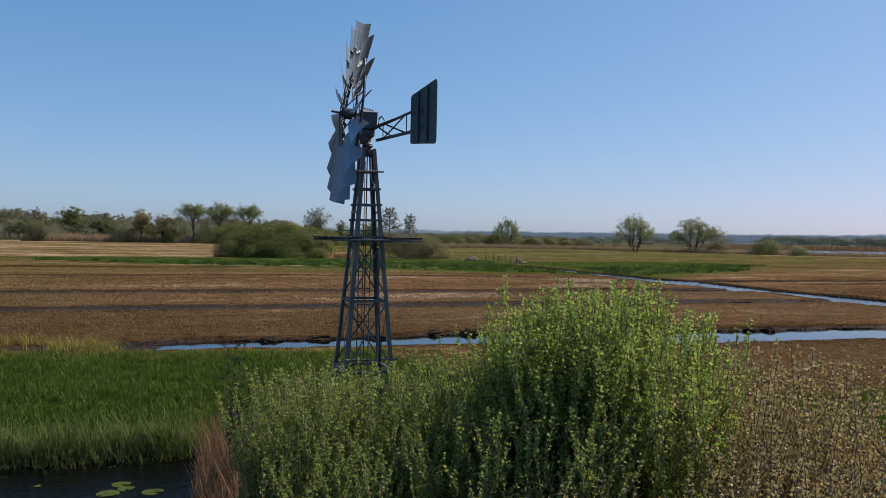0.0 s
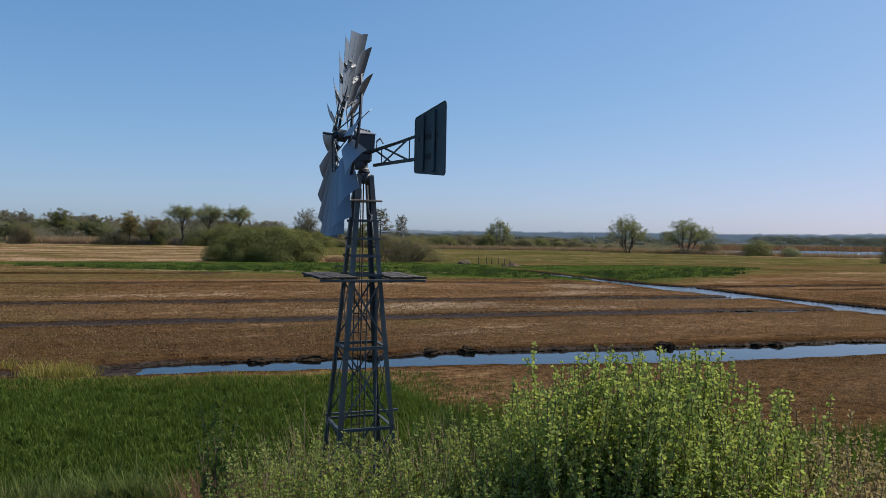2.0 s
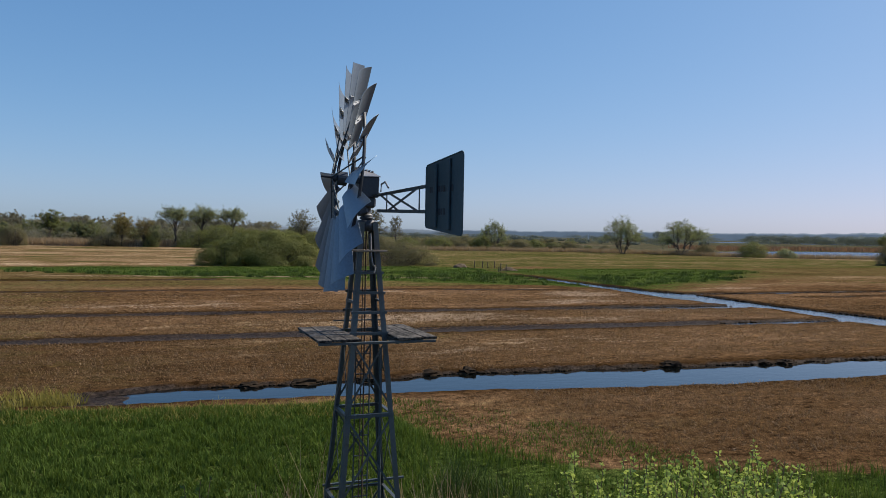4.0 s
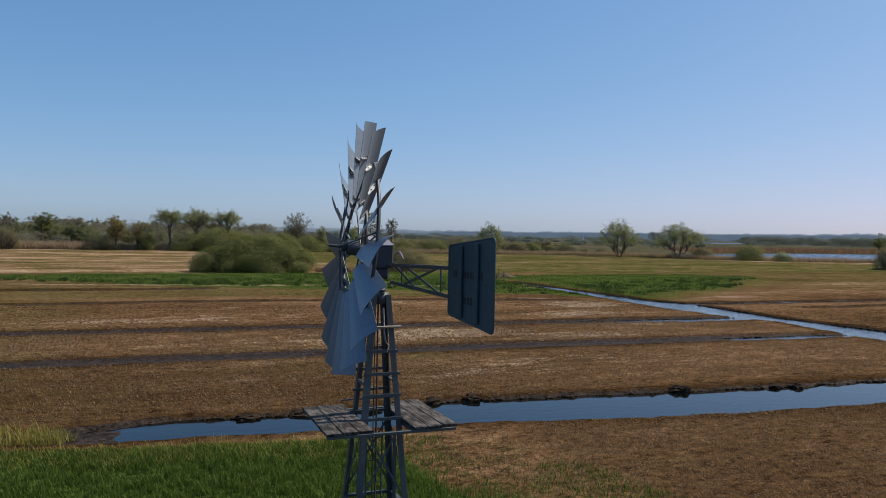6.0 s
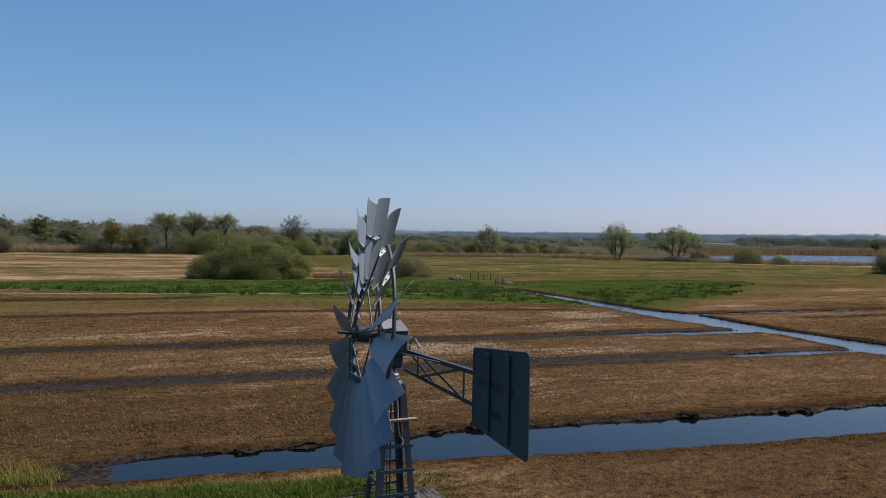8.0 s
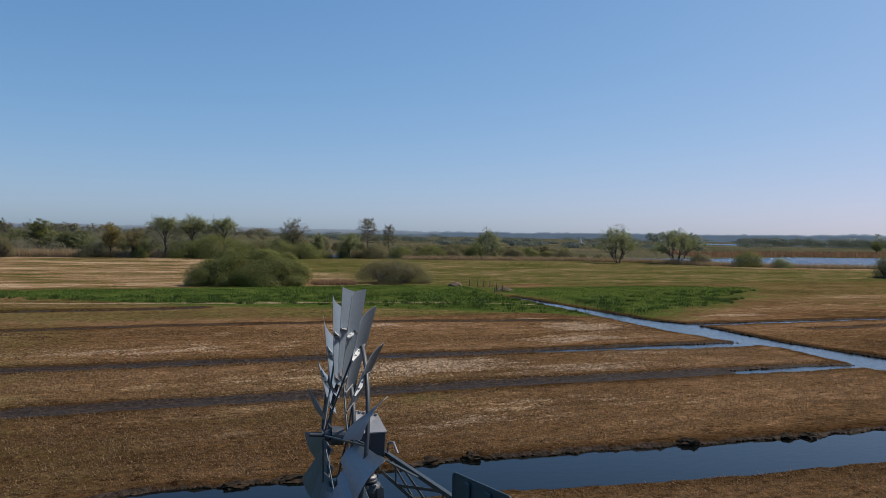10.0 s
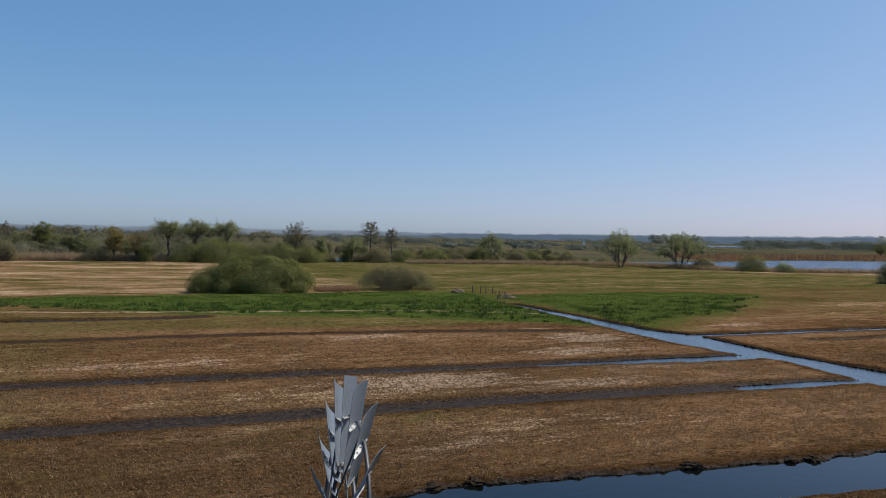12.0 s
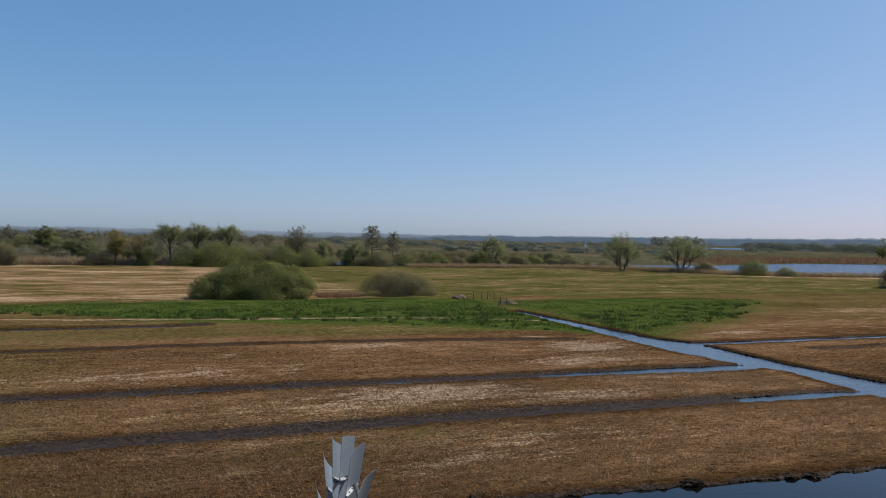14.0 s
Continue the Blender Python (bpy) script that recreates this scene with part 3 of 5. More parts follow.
flat_sheet("water_lake", 30, 120, 720, 340, WATER_Z, "blue lake water behind the reed fringe", LAKE_WATER)
flat_sheet("water_far", 880, 880, 1650, 1450, WATER_Z, "distant strip of open water", LAKE_WATER)

# ---------------------------------------------------------------- wind pump
TX, TY = 0.0, 0.15
VANE_AZ = -86.5                     # heading of the folded tail, degrees from +x
pump = thing("wind_pump", pose(TX, TY, 0), label="galvanised steel wind pump with folded tail on a lattice tower", category="wind pump")


def half_w(z):
    return 0.62 - 0.0797 * z


def corner(sx, sy, z, inset=0.0):
    h = half_w(z) - inset
    return Vector((sx * h, sy * h, z))


for sx, sy in ((-1, -1), (1, -1), (1, 1), (-1, 1)):
    angle_iron("leg", corner(sx, sy, -0.3), corner(sx, sy, 6.12), 0.075, 0.012, (-sx, 0, 0), (0, -sy, 0), STEEL_LEG, pump)
FACES = (((-1, -1), (1, -1), (0, -1, 0)), ((1, -1), (1, 1), (1, 0, 0)), ((1, 1), (-1, 1), (0, 1, 0)), ((-1, 1), (-1, -1), (-1, 0, 0)))
for (a, c, nrm) in FACES:
    n = Vector(nrm)
    for z in (2.10, 3.37):
        angle_iron("brace", corner(*a, z) + n * 0.006, corner(*c, z) + n * 0.006, 0.05, 0.008, (0, 0, -1), -n, STEEL_LEG, pump)
    for z0, z1 in ((0.5, 2.08), (2.12, 3.35), (3.40, 4.44)):
        for p0, p1, off in ((a, c, 0.010), (c, a, 0.018)):
            bar("diagonal_brace", corner(*p0, z0) - n * off, corner(*p1, z1) - n * off, 0.028, 0.006, STEEL_LEG, pump, up=nrm)
# steps between the upper legs, front and back
for sy in (-1, 1):
    for z in (4.53, 4.83, 5.11, 5.40):
        e = 0.03
        angle_iron("step", corner(-1, sy, z) + Vector((-e, sy * 0.008, 0)), corner(1, sy, z) + Vector((e, sy * 0.008, 0)), 0.038, 0.006, (0, 0, -1), (0, -sy, 0), STEEL_LEG, pump)
for sx in (-1, 1):
    angle_iron("step", corner(sx, -1, 4.98) + Vector((sx * 0.008, 0, 0)), corner(sx, 1, 4.98) + Vector((sx * 0.008, 0, 0)), 0.038, 0.006, (0, 0, -1), (-sx, 0, 0), STEEL_LEG, pump)
for sy, x0, x1 in ((-1, -0.30, 0.26), (1, -0.30, 0.26)):
    y = sy * (half_w(5.7) + 0.03)
    bar("step_board", (x0, y, 5.70), (x1, y, 5.70), 0.07, 0.028, WOOD_PALE, pump, bevel=0.004, label="pale worn wooden step board")
# collar, neck, pump rod, pipe
b = Build()
b.tube([(0, 0, 5.98), (0, 0, 6.0), (0, 0, 6.14), (0, 0, 6.16)], [0.02, 0.145, 0.135, 0.02], 14)
obj("collar", b.mesh("collar", False), STEEL_DARK, pump)
b = Build()
b.tube([(0, 0, 6.14), (0, 0, 6.16), (0, 0, 6.19), (0, 0, 6.2), (0, 0, 6.32), (0, 0, 6.38), (0, 0, 6.46)], [0.05, 0.10, 0.10, 0.06, 0.065, 0.10, 0.10], 14)
obj("neck", b.mesh("neck", False), STEEL_DARK, pump)
b = Build()
b.tube([(0, 0, 6.19), (0, 0, 6.20), (0, 0, 6.225), (0, 0, 6.235)], [0.06, 0.09, 0.09, 0.06], 14)
obj("swivel_ring", b.mesh("swivel_ring"), ROOF_SHEET, pump, label="pale worn swivel ring")
rod("pump_rod", [(0.0, 0.0, 0.6), (0.0, 0.0, 6.0)], 0.012, STEEL_RUST, pump)
rod("guide_rod", [(-0.05, 0.02, 1.0), (-0.03, 0.02, 5.9)], 0.008, STEEL_RUST, pump)
rod("stand_pipe", [(0.17, -0.36, 0.2), (0.175, -0.27, 3.75), (0.175, -0.25, 4.3)], 0.024, STEEL_LEG, pump, label="galvanised stand pipe")
rod("lever_wire", [(0.02, -0.16, 5.95), (0.03, -0.19, 5.62), (0.05, -0.2, 5.5), (0.09, -0.2, 5.46), (0.07, -0.19, 5.38)], 0.013, ROOF_SHEET, pump, 6)
# ladder inside the tower
for x in (-0.02, 0.20):
    rod("ladder_rail", [(x - 0.05, 0.30, 0.5), (x - 0.06, 0.16, 4.4)], 0.011, STEEL_LEG, pump, 6)
for k in range(12):
    z = 0.75 + 0.31 * k
    y = 0.30 - (z - 0.5) / 3.9 * 0.14
    rod("ladder_rung", [(-0.07, y, z), (0.15, y, z)], 0.010, STEEL_LEG, pump, 6)
bar("cross_rail", (-0.48, 0.46, 2.14), (0.80, 0.46, 2.14), 0.045, 0.03, STEEL_LEG, pump)
b = Build()
b.tube([(0.03, 0, 0.7), (0.03, 0, 0.72), (0.03, 0, 1.05), (0.03, 0, 1.08), (0.03, 0, 1.12), (0.03, 0, 1.14), (0.03, 0, 1.5), (0.03, 0, 1.54), (0.03, 0, 1.6), (0.03, 0, 1.62)], [0.02, 0.06, 0.06, 0.10, 0.10, 0.055, 0.055, 0.09, 0.09, 0.02], 14)
obj("pump_head", b.mesh("pump_head"), PUMP_TAN, pump, label="rust-tan cast pump cylinder")
# work platform: two decks of planks on bearers
bm = bmesh.new()
for y in (-0.735, 0.62):
    box_into(bm, pose(0, y, 4.45), 1.68, 0.04, 0.036)
for x in (-0.30, 0.30):
    box_into(bm, pose(x, -0.02, 4.435), 0.05, 1.30, 0.05)
deck = obj("platform", bm_mesh("platform", bm, 0.005), STEEL_LEG, pump)
for k, (x0, x1) in enumerate(((-0.85, -0.655), (-0.648, -0.455), (-0.448, -0.255), (0.27, 0.455), (0.462, 0.65), (0.657, 0.85))):
    bm = bmesh.new()
    y1 = 0.74 if k != 3 else 0.60
    box_into(bm, pose((x0 + x1) / 2, (-0.76 + y1) / 2 + 0.012 * (k % 3 - 1), 4.49 + 0.003 * (k % 2), 0, 0, 0.4 * (k % 3 - 1)), x1 - x0, y1 + 0.76, 0.034)
    obj("plank", bm_mesh("plank", bm, 0.004), PLANK, deck)
bar("hand_rail", (-0.35, 0.5, 4.62), (0.45, 0.52, 4.62), 0.02, 0.02, STEEL_LEG, pump)

# head: turns on the tower; its local x looks along the wheel's axle
HEAD = pose(0, 0, 0, 0, 0, VANE_AZ - 97.5)
HUB = Vector((0.37, 0.10, 6.73))
bm = bmesh.new()
vs = [(-0.13, -0.20, 6.47), (0.13, -0.20, 6.47), (0.13, 0.20, 6.47), (-0.13, 0.20, 6.47),
      (-0.14, -0.21, 6.84), (0.14, -0.21, 6.90), (0.14, 0.21, 6.76), (-0.14, 0.21, 6.76)]
q = [bm.verts.new(v) for v in vs]
for f in ((0, 1, 2, 3), (4, 5, 6, 7), (0, 1, 5, 4), (1, 2, 6, 5), (2, 3, 7, 6), (3, 0, 4, 7)):
    bm.faces.new([q[k] for k in f])
gear = obj("gear_box", bm_mesh("gear_box", bm, 0.008), STEEL_DARK, pump, HEAD)
bm = bmesh.new()
q = [bm.verts.new(v) for v in ((-0.15, -0.22, 6.846), (0.15, -0.22, 6.908), (0.15, 0.22, 6.762), (-0.15, 0.22, 6.762), (-0.15, -0.22, 6.858), (0.15, -0.22, 6.920), (0.15, 0.22, 6.774), (-0.15, 0.22, 6.774))]
for f in ((0, 1, 2, 3), (4, 5, 6, 7), (0, 1, 5, 4), (1, 2, 6, 5), (2, 3, 7, 6), (3, 0, 4, 7)):
    bm.faces.new([q[k] for k in f])
obj("hood", bm_mesh("hood", bm), ROOF_SHEET, gear, None, "pale weathered sheet hood")
for k in range(6):
    bm = bmesh.new()
    x = -0.12 + k * 0.048
    box_into(bm, pose(x, -0.2, 6.865 + (x + 0.15) * 0.2, 8, 0, 14 * (k % 3 - 1)), 0.034, 0.05, 0.018)
    obj("clip", bm_mesh("clip", bm, 0.004), ROOF_SHEET, gear)
bm = bmesh.new()
box_into(bm, pose(0.02, 0.02, 6.40), 0.24, 0.34, 0.16)
box_into(bm, pose(0.1, 0.08, 6.3, 0, 20), 0.16, 0.2, 0.18)
obj("gear_casting", bm_mesh("gear_casting", bm, 0.03), STEEL_DARK, pump, HEAD)

TILT = 5.4
WHEEL = HEAD @ Matrix.Translation(HUB) @ pose(0, 0, 0, 0, -TILT, 0)
bm = bmesh.new()
bmesh.ops.create_cone(bm, cap_ends=True, segments=20, radius1=0.10, radius2=0.10, depth=0.14, matrix=pose(0.02, 0, 0, 0, 90, 0))
bmesh.ops.create_cone(bm, cap_ends=True, segments=16, radius1=0.045, radius2=0.045, depth=0.46, matrix=pose(-0.10, 0, 0, 0, 90, 0))
bmesh.ops.create_cone(bm, cap_ends=True, segments=16, radius1=0.07, radius2=0.05, depth=0.05, matrix=pose(0.13, 0, 0, 0, 90, 0))
bmesh.ops.create_cone(bm, cap_ends=True, segments=16, radius1=0.02, radius2=0.02, depth=0.2, matrix=pose(0.22, 0, 0, 0, 90, 0))
wheel = obj("wheel", bm_mesh("wheel", bm, 0), STEEL_DARK, pump, WHEEL)
# one blade: a cambered, flaring sheet set at an angle to the wheel's plane
GALV_PALE = steel("pale new galvanised plate", (0.62, 0.64, 0.65), 0.3, 0.5, amount=0.15)
PITCH = radians(33)
RI, RO = 0.60, 1.63


def blade_point(s, c, lift=0.0):
    """s: 0 root to 1 tip; c: -0.5 to 0.5 across."""
    w = 0.25 + 0.21 * s
    r = RI + (RO - RI) * s
    yy = c * w
    xx = lift + 0.085 * w * (1 - 4 * c * c)
    pt = PITCH * (1.08 - 0.16 * s)
    x = xx * math.cos(pt) + yy * math.sin(pt)
    y = -xx * math.sin(pt) + yy * math.cos(pt)
    return (x, y, math.sqrt(max(r * r - y * y * 0.4, 0.01)))


b = Build()
NS, NC = 6, 7
for lift in (0.0, 0.0035):
    b.put([blade_point(i / (NS - 1), j / (NC - 1) - 0.5, lift) for i in range(NS) for j in range(NC)],
          [(i * NC + j, i * NC + j + 1, (i + 1) * NC + j + 1, (i + 1) * NC + j) for i in range(NS - 1) for j in range(NC - 1)])
edge = [k * 1 for k in range(NC)] + [k * NC + NC - 1 for k in range(1, NS)] + [(NS - 1) * NC + j for j in range(NC - 2, -1, -1)] + [k * NC for k in range(NS - 2, 0, -1)]
rim_pts = np.vstack([b.v[0][edge], b.v[1][edge]])
n0 = len(edge)
b.put(rim_pts, [(k, (k + 1) % n0, (k + 1) % n0 + n0, k + n0) for k in range(n0)])
blade_me = b.mesh("blade", True)
bm = bmesh.new()
rows = []
for c in np.linspace(-0.46, 0.46, 9):
    deep = 0.085 * (0.5 - abs(c - 0.12)) + 0.004
    rows.append([bm.verts.new(blade_point(s, c, l)) for s, l in ((0.545, -0.003), (0.56, -0.003), (0.56, -0.003 - deep), (0.545, -0.003 - deep))])
for q0, q1 in zip(rows, rows[1:]):
    for a in range(4):
        bm.faces.new((q0[a], q0[(a + 1) % 4], q1[(a + 1) % 4], q1[a]))
bm.faces.new(rows[0])
bm.faces.new(rows[-1][::-1])
bracket_me = bm_mesh("bracket", bm)
bm = bmesh.new()
bmesh.ops.create_cone(bm, cap_ends=True, segments=8, radius1=0.011, radius2=0.011, depth=0.024)
bolt_me = bm_mesh("bolt", bm)
bm = bmesh.new()
box_into(bm, Matrix.Translation(blade_point(0.06, 0.0, -0.012)) @ pose(0, 0, 0, 0, 0, -math.degrees(PITCH)), 0.012, 0.17, 0.04)
bracket2_me = bm_mesh("bracket", bm, 0.003)
for k in range(18):
    m = pose(0, 0, 0, 10 + 20 * k, 0, 0)
    obj("blade", blade_me, STEEL_BLADE, wheel, m)
    br = obj("bracket", bracket_me, GALV_PALE, wheel, m)
    for c in (-0.02, 0.22):
        obj("bolt", bolt_me, STEEL_DARK, wheel, m @ Matrix.Translation(blade_point(0.552, c, -0.022)))
    obj("bracket", bracket2_me, ROOF_SHEET, wheel, m)
for r, x in ((RI + 0.06, -0.02), (RI + 0.57 * (RO - RI), -0.04)):
    b = Build()
    n = 54
    for xx, rr in ((x, r),):
        ring = [(x + dx, (r + dr) * math.sin(t), (r + dr) * math.cos(t)) for t in np.arange(n) / n * 2 * np.pi for dx, dr in ((-0.022, 0), (0.022, 0), (0.022, 0.006), (-0.022, 0.006))]
        b.put(ring, [(4 * k + a, 4 * k + (a + 1) % 4, (4 * ((k + 1) % n) + (a + 1) % 4), 4 * ((k + 1) % n) + a) for k in range(n) for a in range(4)])
    obj("rim", b.mesh("rim"), STEEL_DARK, wheel)
for k in range(6):
    t = radians(60 * k + 20)
    ro = RI + 0.57 * (RO - RI)
    for x0, x1 in ((0.16, -0.02), (-0.10, -0.06)):
        b = Build()
        b.tube([(x0, 0.06 * math.sin(t), 0.06 * math.cos(t)), (x1, ro * math.sin(t), ro * math.cos(t))], 0.011, 6)
        obj("spoke", b.mesh("spoke", True), STEEL_LEG, wheel)

# folded tail: lattice boom and sheet vane
TAIL = pose(0, 0, 0, 0, 0, VANE_AZ) @ pose(-0.04, 0.12, 0)
boom = angle_iron("tail_boom", (0.12, 0.0, 6.53), (2.1, 0.0, 6.58), 0.045, 0.008, (0, 0, -1), (0, 1, 0), STEEL_LEG, pump, TAIL)
angle_iron("lower_chord", (0.14, 0, 6.26), (2.1, 0, 6.21), 0.045, 0.008, (0, 0, 1), (0, 1, 0), STEEL_LEG, boom)
for a, c in (((0.55, 0, 6.27), (0.55, 0, 6.53)), ((1.72, 0, 6.22), (1.72, 0, 6.56)), ((0.58, 0, 6.27), (1.68, 0, 6.55)), ((0.58, 0.012, 6.53), (1.68, 0.012, 6.24)), ((0.1, 0.03, 6.55), (0.95, 0.03, 6.26))):
    bar("strut", a, c, 0.03, 0.008, STEEL_LEG, boom, up=(0, 1, 0))
bar("stay", (0.1, -0.1, 6.5), (1.2, -0.02, 6.54), 0.03, 0.01, STEEL_LEG, boom)
rod("spring_link", [(0.30, 0.0, 6.55), (0.32, 0.0, 6.66), (0.42, 0.02, 6.69), (0.55, 0.02, 6.60)], 0.014, ROOF_SHEET, boom, 6)
vane_out = []
cr = 0.05
for (x, z), (ax, az), (bx, bz) in (((1.93, 6.04), (0, 1), (1, 0)), ((2.965, 5.95), (-1, 0), (0, 1)), ((2.965, 6.90), (0, -1), (-1, 0)), ((1.93, 6.81), (1, 0), (0, -1))):
    for s in (0.0, 0.35, 0.65, 1.0):
        k = (1 - s) ** 2, s ** 2
        vane_out.append((x + cr * (ax * k[0] + bx * k[1]), z + cr * (az * k[0] + bz * k[1])))
bm = bmesh.new()
for y in (-0.004, 0.004):
    bm.faces.new([bm.verts.new((x, y, z)) for x, z in vane_out])
bm.verts.ensure_lookup_table()
n = len(vane_out)
for k in range(n):
    bm.faces.new((bm.verts[k], bm.verts[(k + 1) % n], bm.verts[n + (k + 1) % n], bm.verts[n + k]))
vane = obj("tail_vane", bm_mesh("tail_vane", bm), STEEL_VANE, pump, TAIL, "dark blue-grey painted tail vane with worn lettering")
for x in (2.25, 2.62):
    zt, zb = 6.81 + (x - 1.93) * 0.087 - 0.03, 6.04 - (x - 1.93) * 0.087 + 0.03
    for y in (-0.02, 0.02):
        bar("rib", (x, y, zb), (x, y, zt), 0.085, 0.03, STEEL_VANE, vane, up=(0, 1, 0), bevel=0.008)
b = Build()
b.tube([(x, 0, z) for x, z in vane_out] + [(vane_out[0][0], 0, vane_out[0][1])], 0.010, 6)
obj("hem", b.mesh("hem", True), STEEL_VANE, vane)
for z, xs in ((6.50, (2.08, 2.15, 2.33, 2.40, 2.47, 2.54, 2.70)), (6.23, (2.34, 2.41, 2.48, 2.55))):
    for x in xs:
        bm = bmesh.new()
        box_into(bm, pose(x, -0.007, z), 0.045, 0.003, 0.075)
        obj("lettering", bm_mesh("lettering", bm), PAINT_MARK, vane)

# ---------------------------------------------------------------- plants
def ground_z(x, y):
    return terrain(np.atleast_1d(np.asarray(x, float)), np.atleast_1d(np.asarray(y, float)))[0]


def limb_path(a, c, bow, n, g, jit):
    """A bent way from a to c: it leaves a steeply and droops outwards to c."""
    t = np.linspace(0, 1, n)[:, None]
    p = a * (1 - t) + c * t
    p[:, 2] += (np.sin(t[:, 0] * math.pi) * bow)
    p[1:-1] += g.normal(size=(n - 2, 3)) * jit
    return p


def lobes_for(style, height, w, g, n):
    """Centres and radii of the clumps that make up a crown."""
    out = []
    for k in range(n):
        a = 2.4 * k + g.uniform(-0.5, 0.5)
        if style == "dome":
            q = math.sqrt((k + 0.5) / n) * 0.72
            z = height * (0.90 - 0.30 * q * q - 0.10 * g.random())
            r = w * g.uniform(0.19, 0.25)
        elif style == "round":
            q = g.uniform(0.15, 0.68)
            z = height * (0.30 + 0.56 * (k + 0.5) / n * (1.05 - 0.25 * q))
            r = w * g.uniform(0.17, 0.24)
        elif style == "willow":
            q = 0.12 + 0.72 * (k / n) ** 0.6
            z = height * (0.90 - 0.74 * q ** 1.5 * g.uniform(0.65, 1.15))
            r = w * g.uniform(0.12, 0.17)
        else:
            f = (k + 0.5) / n
            q = (1.0 - 0.55 * f) * g.uniform(0.5, 1.0)
            z = height * (0.38 + 0.58 * f)
            r = w * (0.19 - 0.05 * f)
        out.append((np.array([math.cos(a) * q * w / 2, math.sin(a) * q * w / 2, z]), r))
    return out


def tree_builds(height, w, style, lobes, twigs, per_twig, leaf, seed, stems=1, fork=0.4):
    """Branchwork and leaves of one tree on the origin: trunk, limbs to each clump, side branches and leafy twigs."""
    g = np.random.default_rng(500 + seed)
    b, b2, cs, fs = Build(), Build(), [], []
    tops = []
    for k in range(stems):
        a = 6.28 * k / stems + g.uniform(-0.4, 0.4)
        lean = 0.0 if stems == 1 else g.uniform(0.10, 0.22)
        base = np.array([math.cos(a) * 0.25, math.sin(a) * 0.25, -0.3]) * (stems > 1) + np.array([0, 0, -0.3])
        top = np.array([math.cos(a) * lean * height, math.sin(a) * lean * height, fork * height])
        p = limb_path(base, top, 0.0, 5, g, 0.012 * height)
        b.tube(p, np.linspace(0.023, 0.016, 5) * height / stems ** 0.35, 7)
        tops.append(p)
    for c, r in lobes_for(style, height, w, g, lobes):
        src = min(tops, key=lambda p: float(np.hypot(*(p[-1, :2] - c[:2])) + 0.2 * g.random()))
        if style == "tier":
            axis = np.array([0, 0, c[2] - 0.02 * height])
            start = axis
        else:
            start = src[-1 - int(g.integers(0, 2))]
        p = limb_path(start, c, 0.05 * height * (style != "tier"), 6, g, 0.012 * height)
        b.tube(p, np.linspace(0.0095, 0.0032, 6) * height, 5)
        for k in range(max(4, twigs // 6)):
            d = g.normal(size=3)
            d[2] = d[2] * 0.8 + 0.35
            d /= np.linalg.norm(d)
            e = c + d * r * g.uniform(0.45, 0.8) * np.array([1.15, 1.15, 0.85])
            q = limb_path(p[int(g.integers(2, 6))], e, 0.0, 4, g, 0.02 * r)
            b.tube(q, np.linspace(0.0030, 0.0014, 4) * height, 3)
            for j in range(6):
                d2 = d + g.normal(size=3) * 0.75
                d2 /= np.linalg.norm(d2)
                o = q[int(g.integers(1, 4))]
                tip = o + d2 * r * g.uniform(0.3, 0.62)
                b.tube([o, (o + tip) / 2 + g.normal(size=3) * 0.03 * r, tip], [0.0013 * height, 0.001 * height, 0.0005 * height], 3)
                s = g.uniform(0.25, 1.08, (per_twig, 1))
                cs.append(o + (tip - o) * s + g.normal(size=(per_twig, 3)) * r * 0.07)
                fs.append(np.repeat((d2 * 0.7 + d + np.array([0, 0, 0.3]))[None], per_twig, 0))
    if style == "tier":
        b.tube(limb_path(tops[0][-1], np.array([0, 0, height * 0.97]), 0.0, 5, g, 0.01 * height), np.linspace(0.015, 0.002, 5) * height, 5)
    if cs and per_twig:
        leaves(b2, np.vstack(cs), leaf, leaf * 0.62, 0, np.vstack(fs), 0.7)
    return b, b2


def tree_meshes(name, *args, **kw):
    b, b2 = tree_builds(*args, **kw)
    return b.mesh(name + "_trunk", True), b2.mesh(name + "_crown")


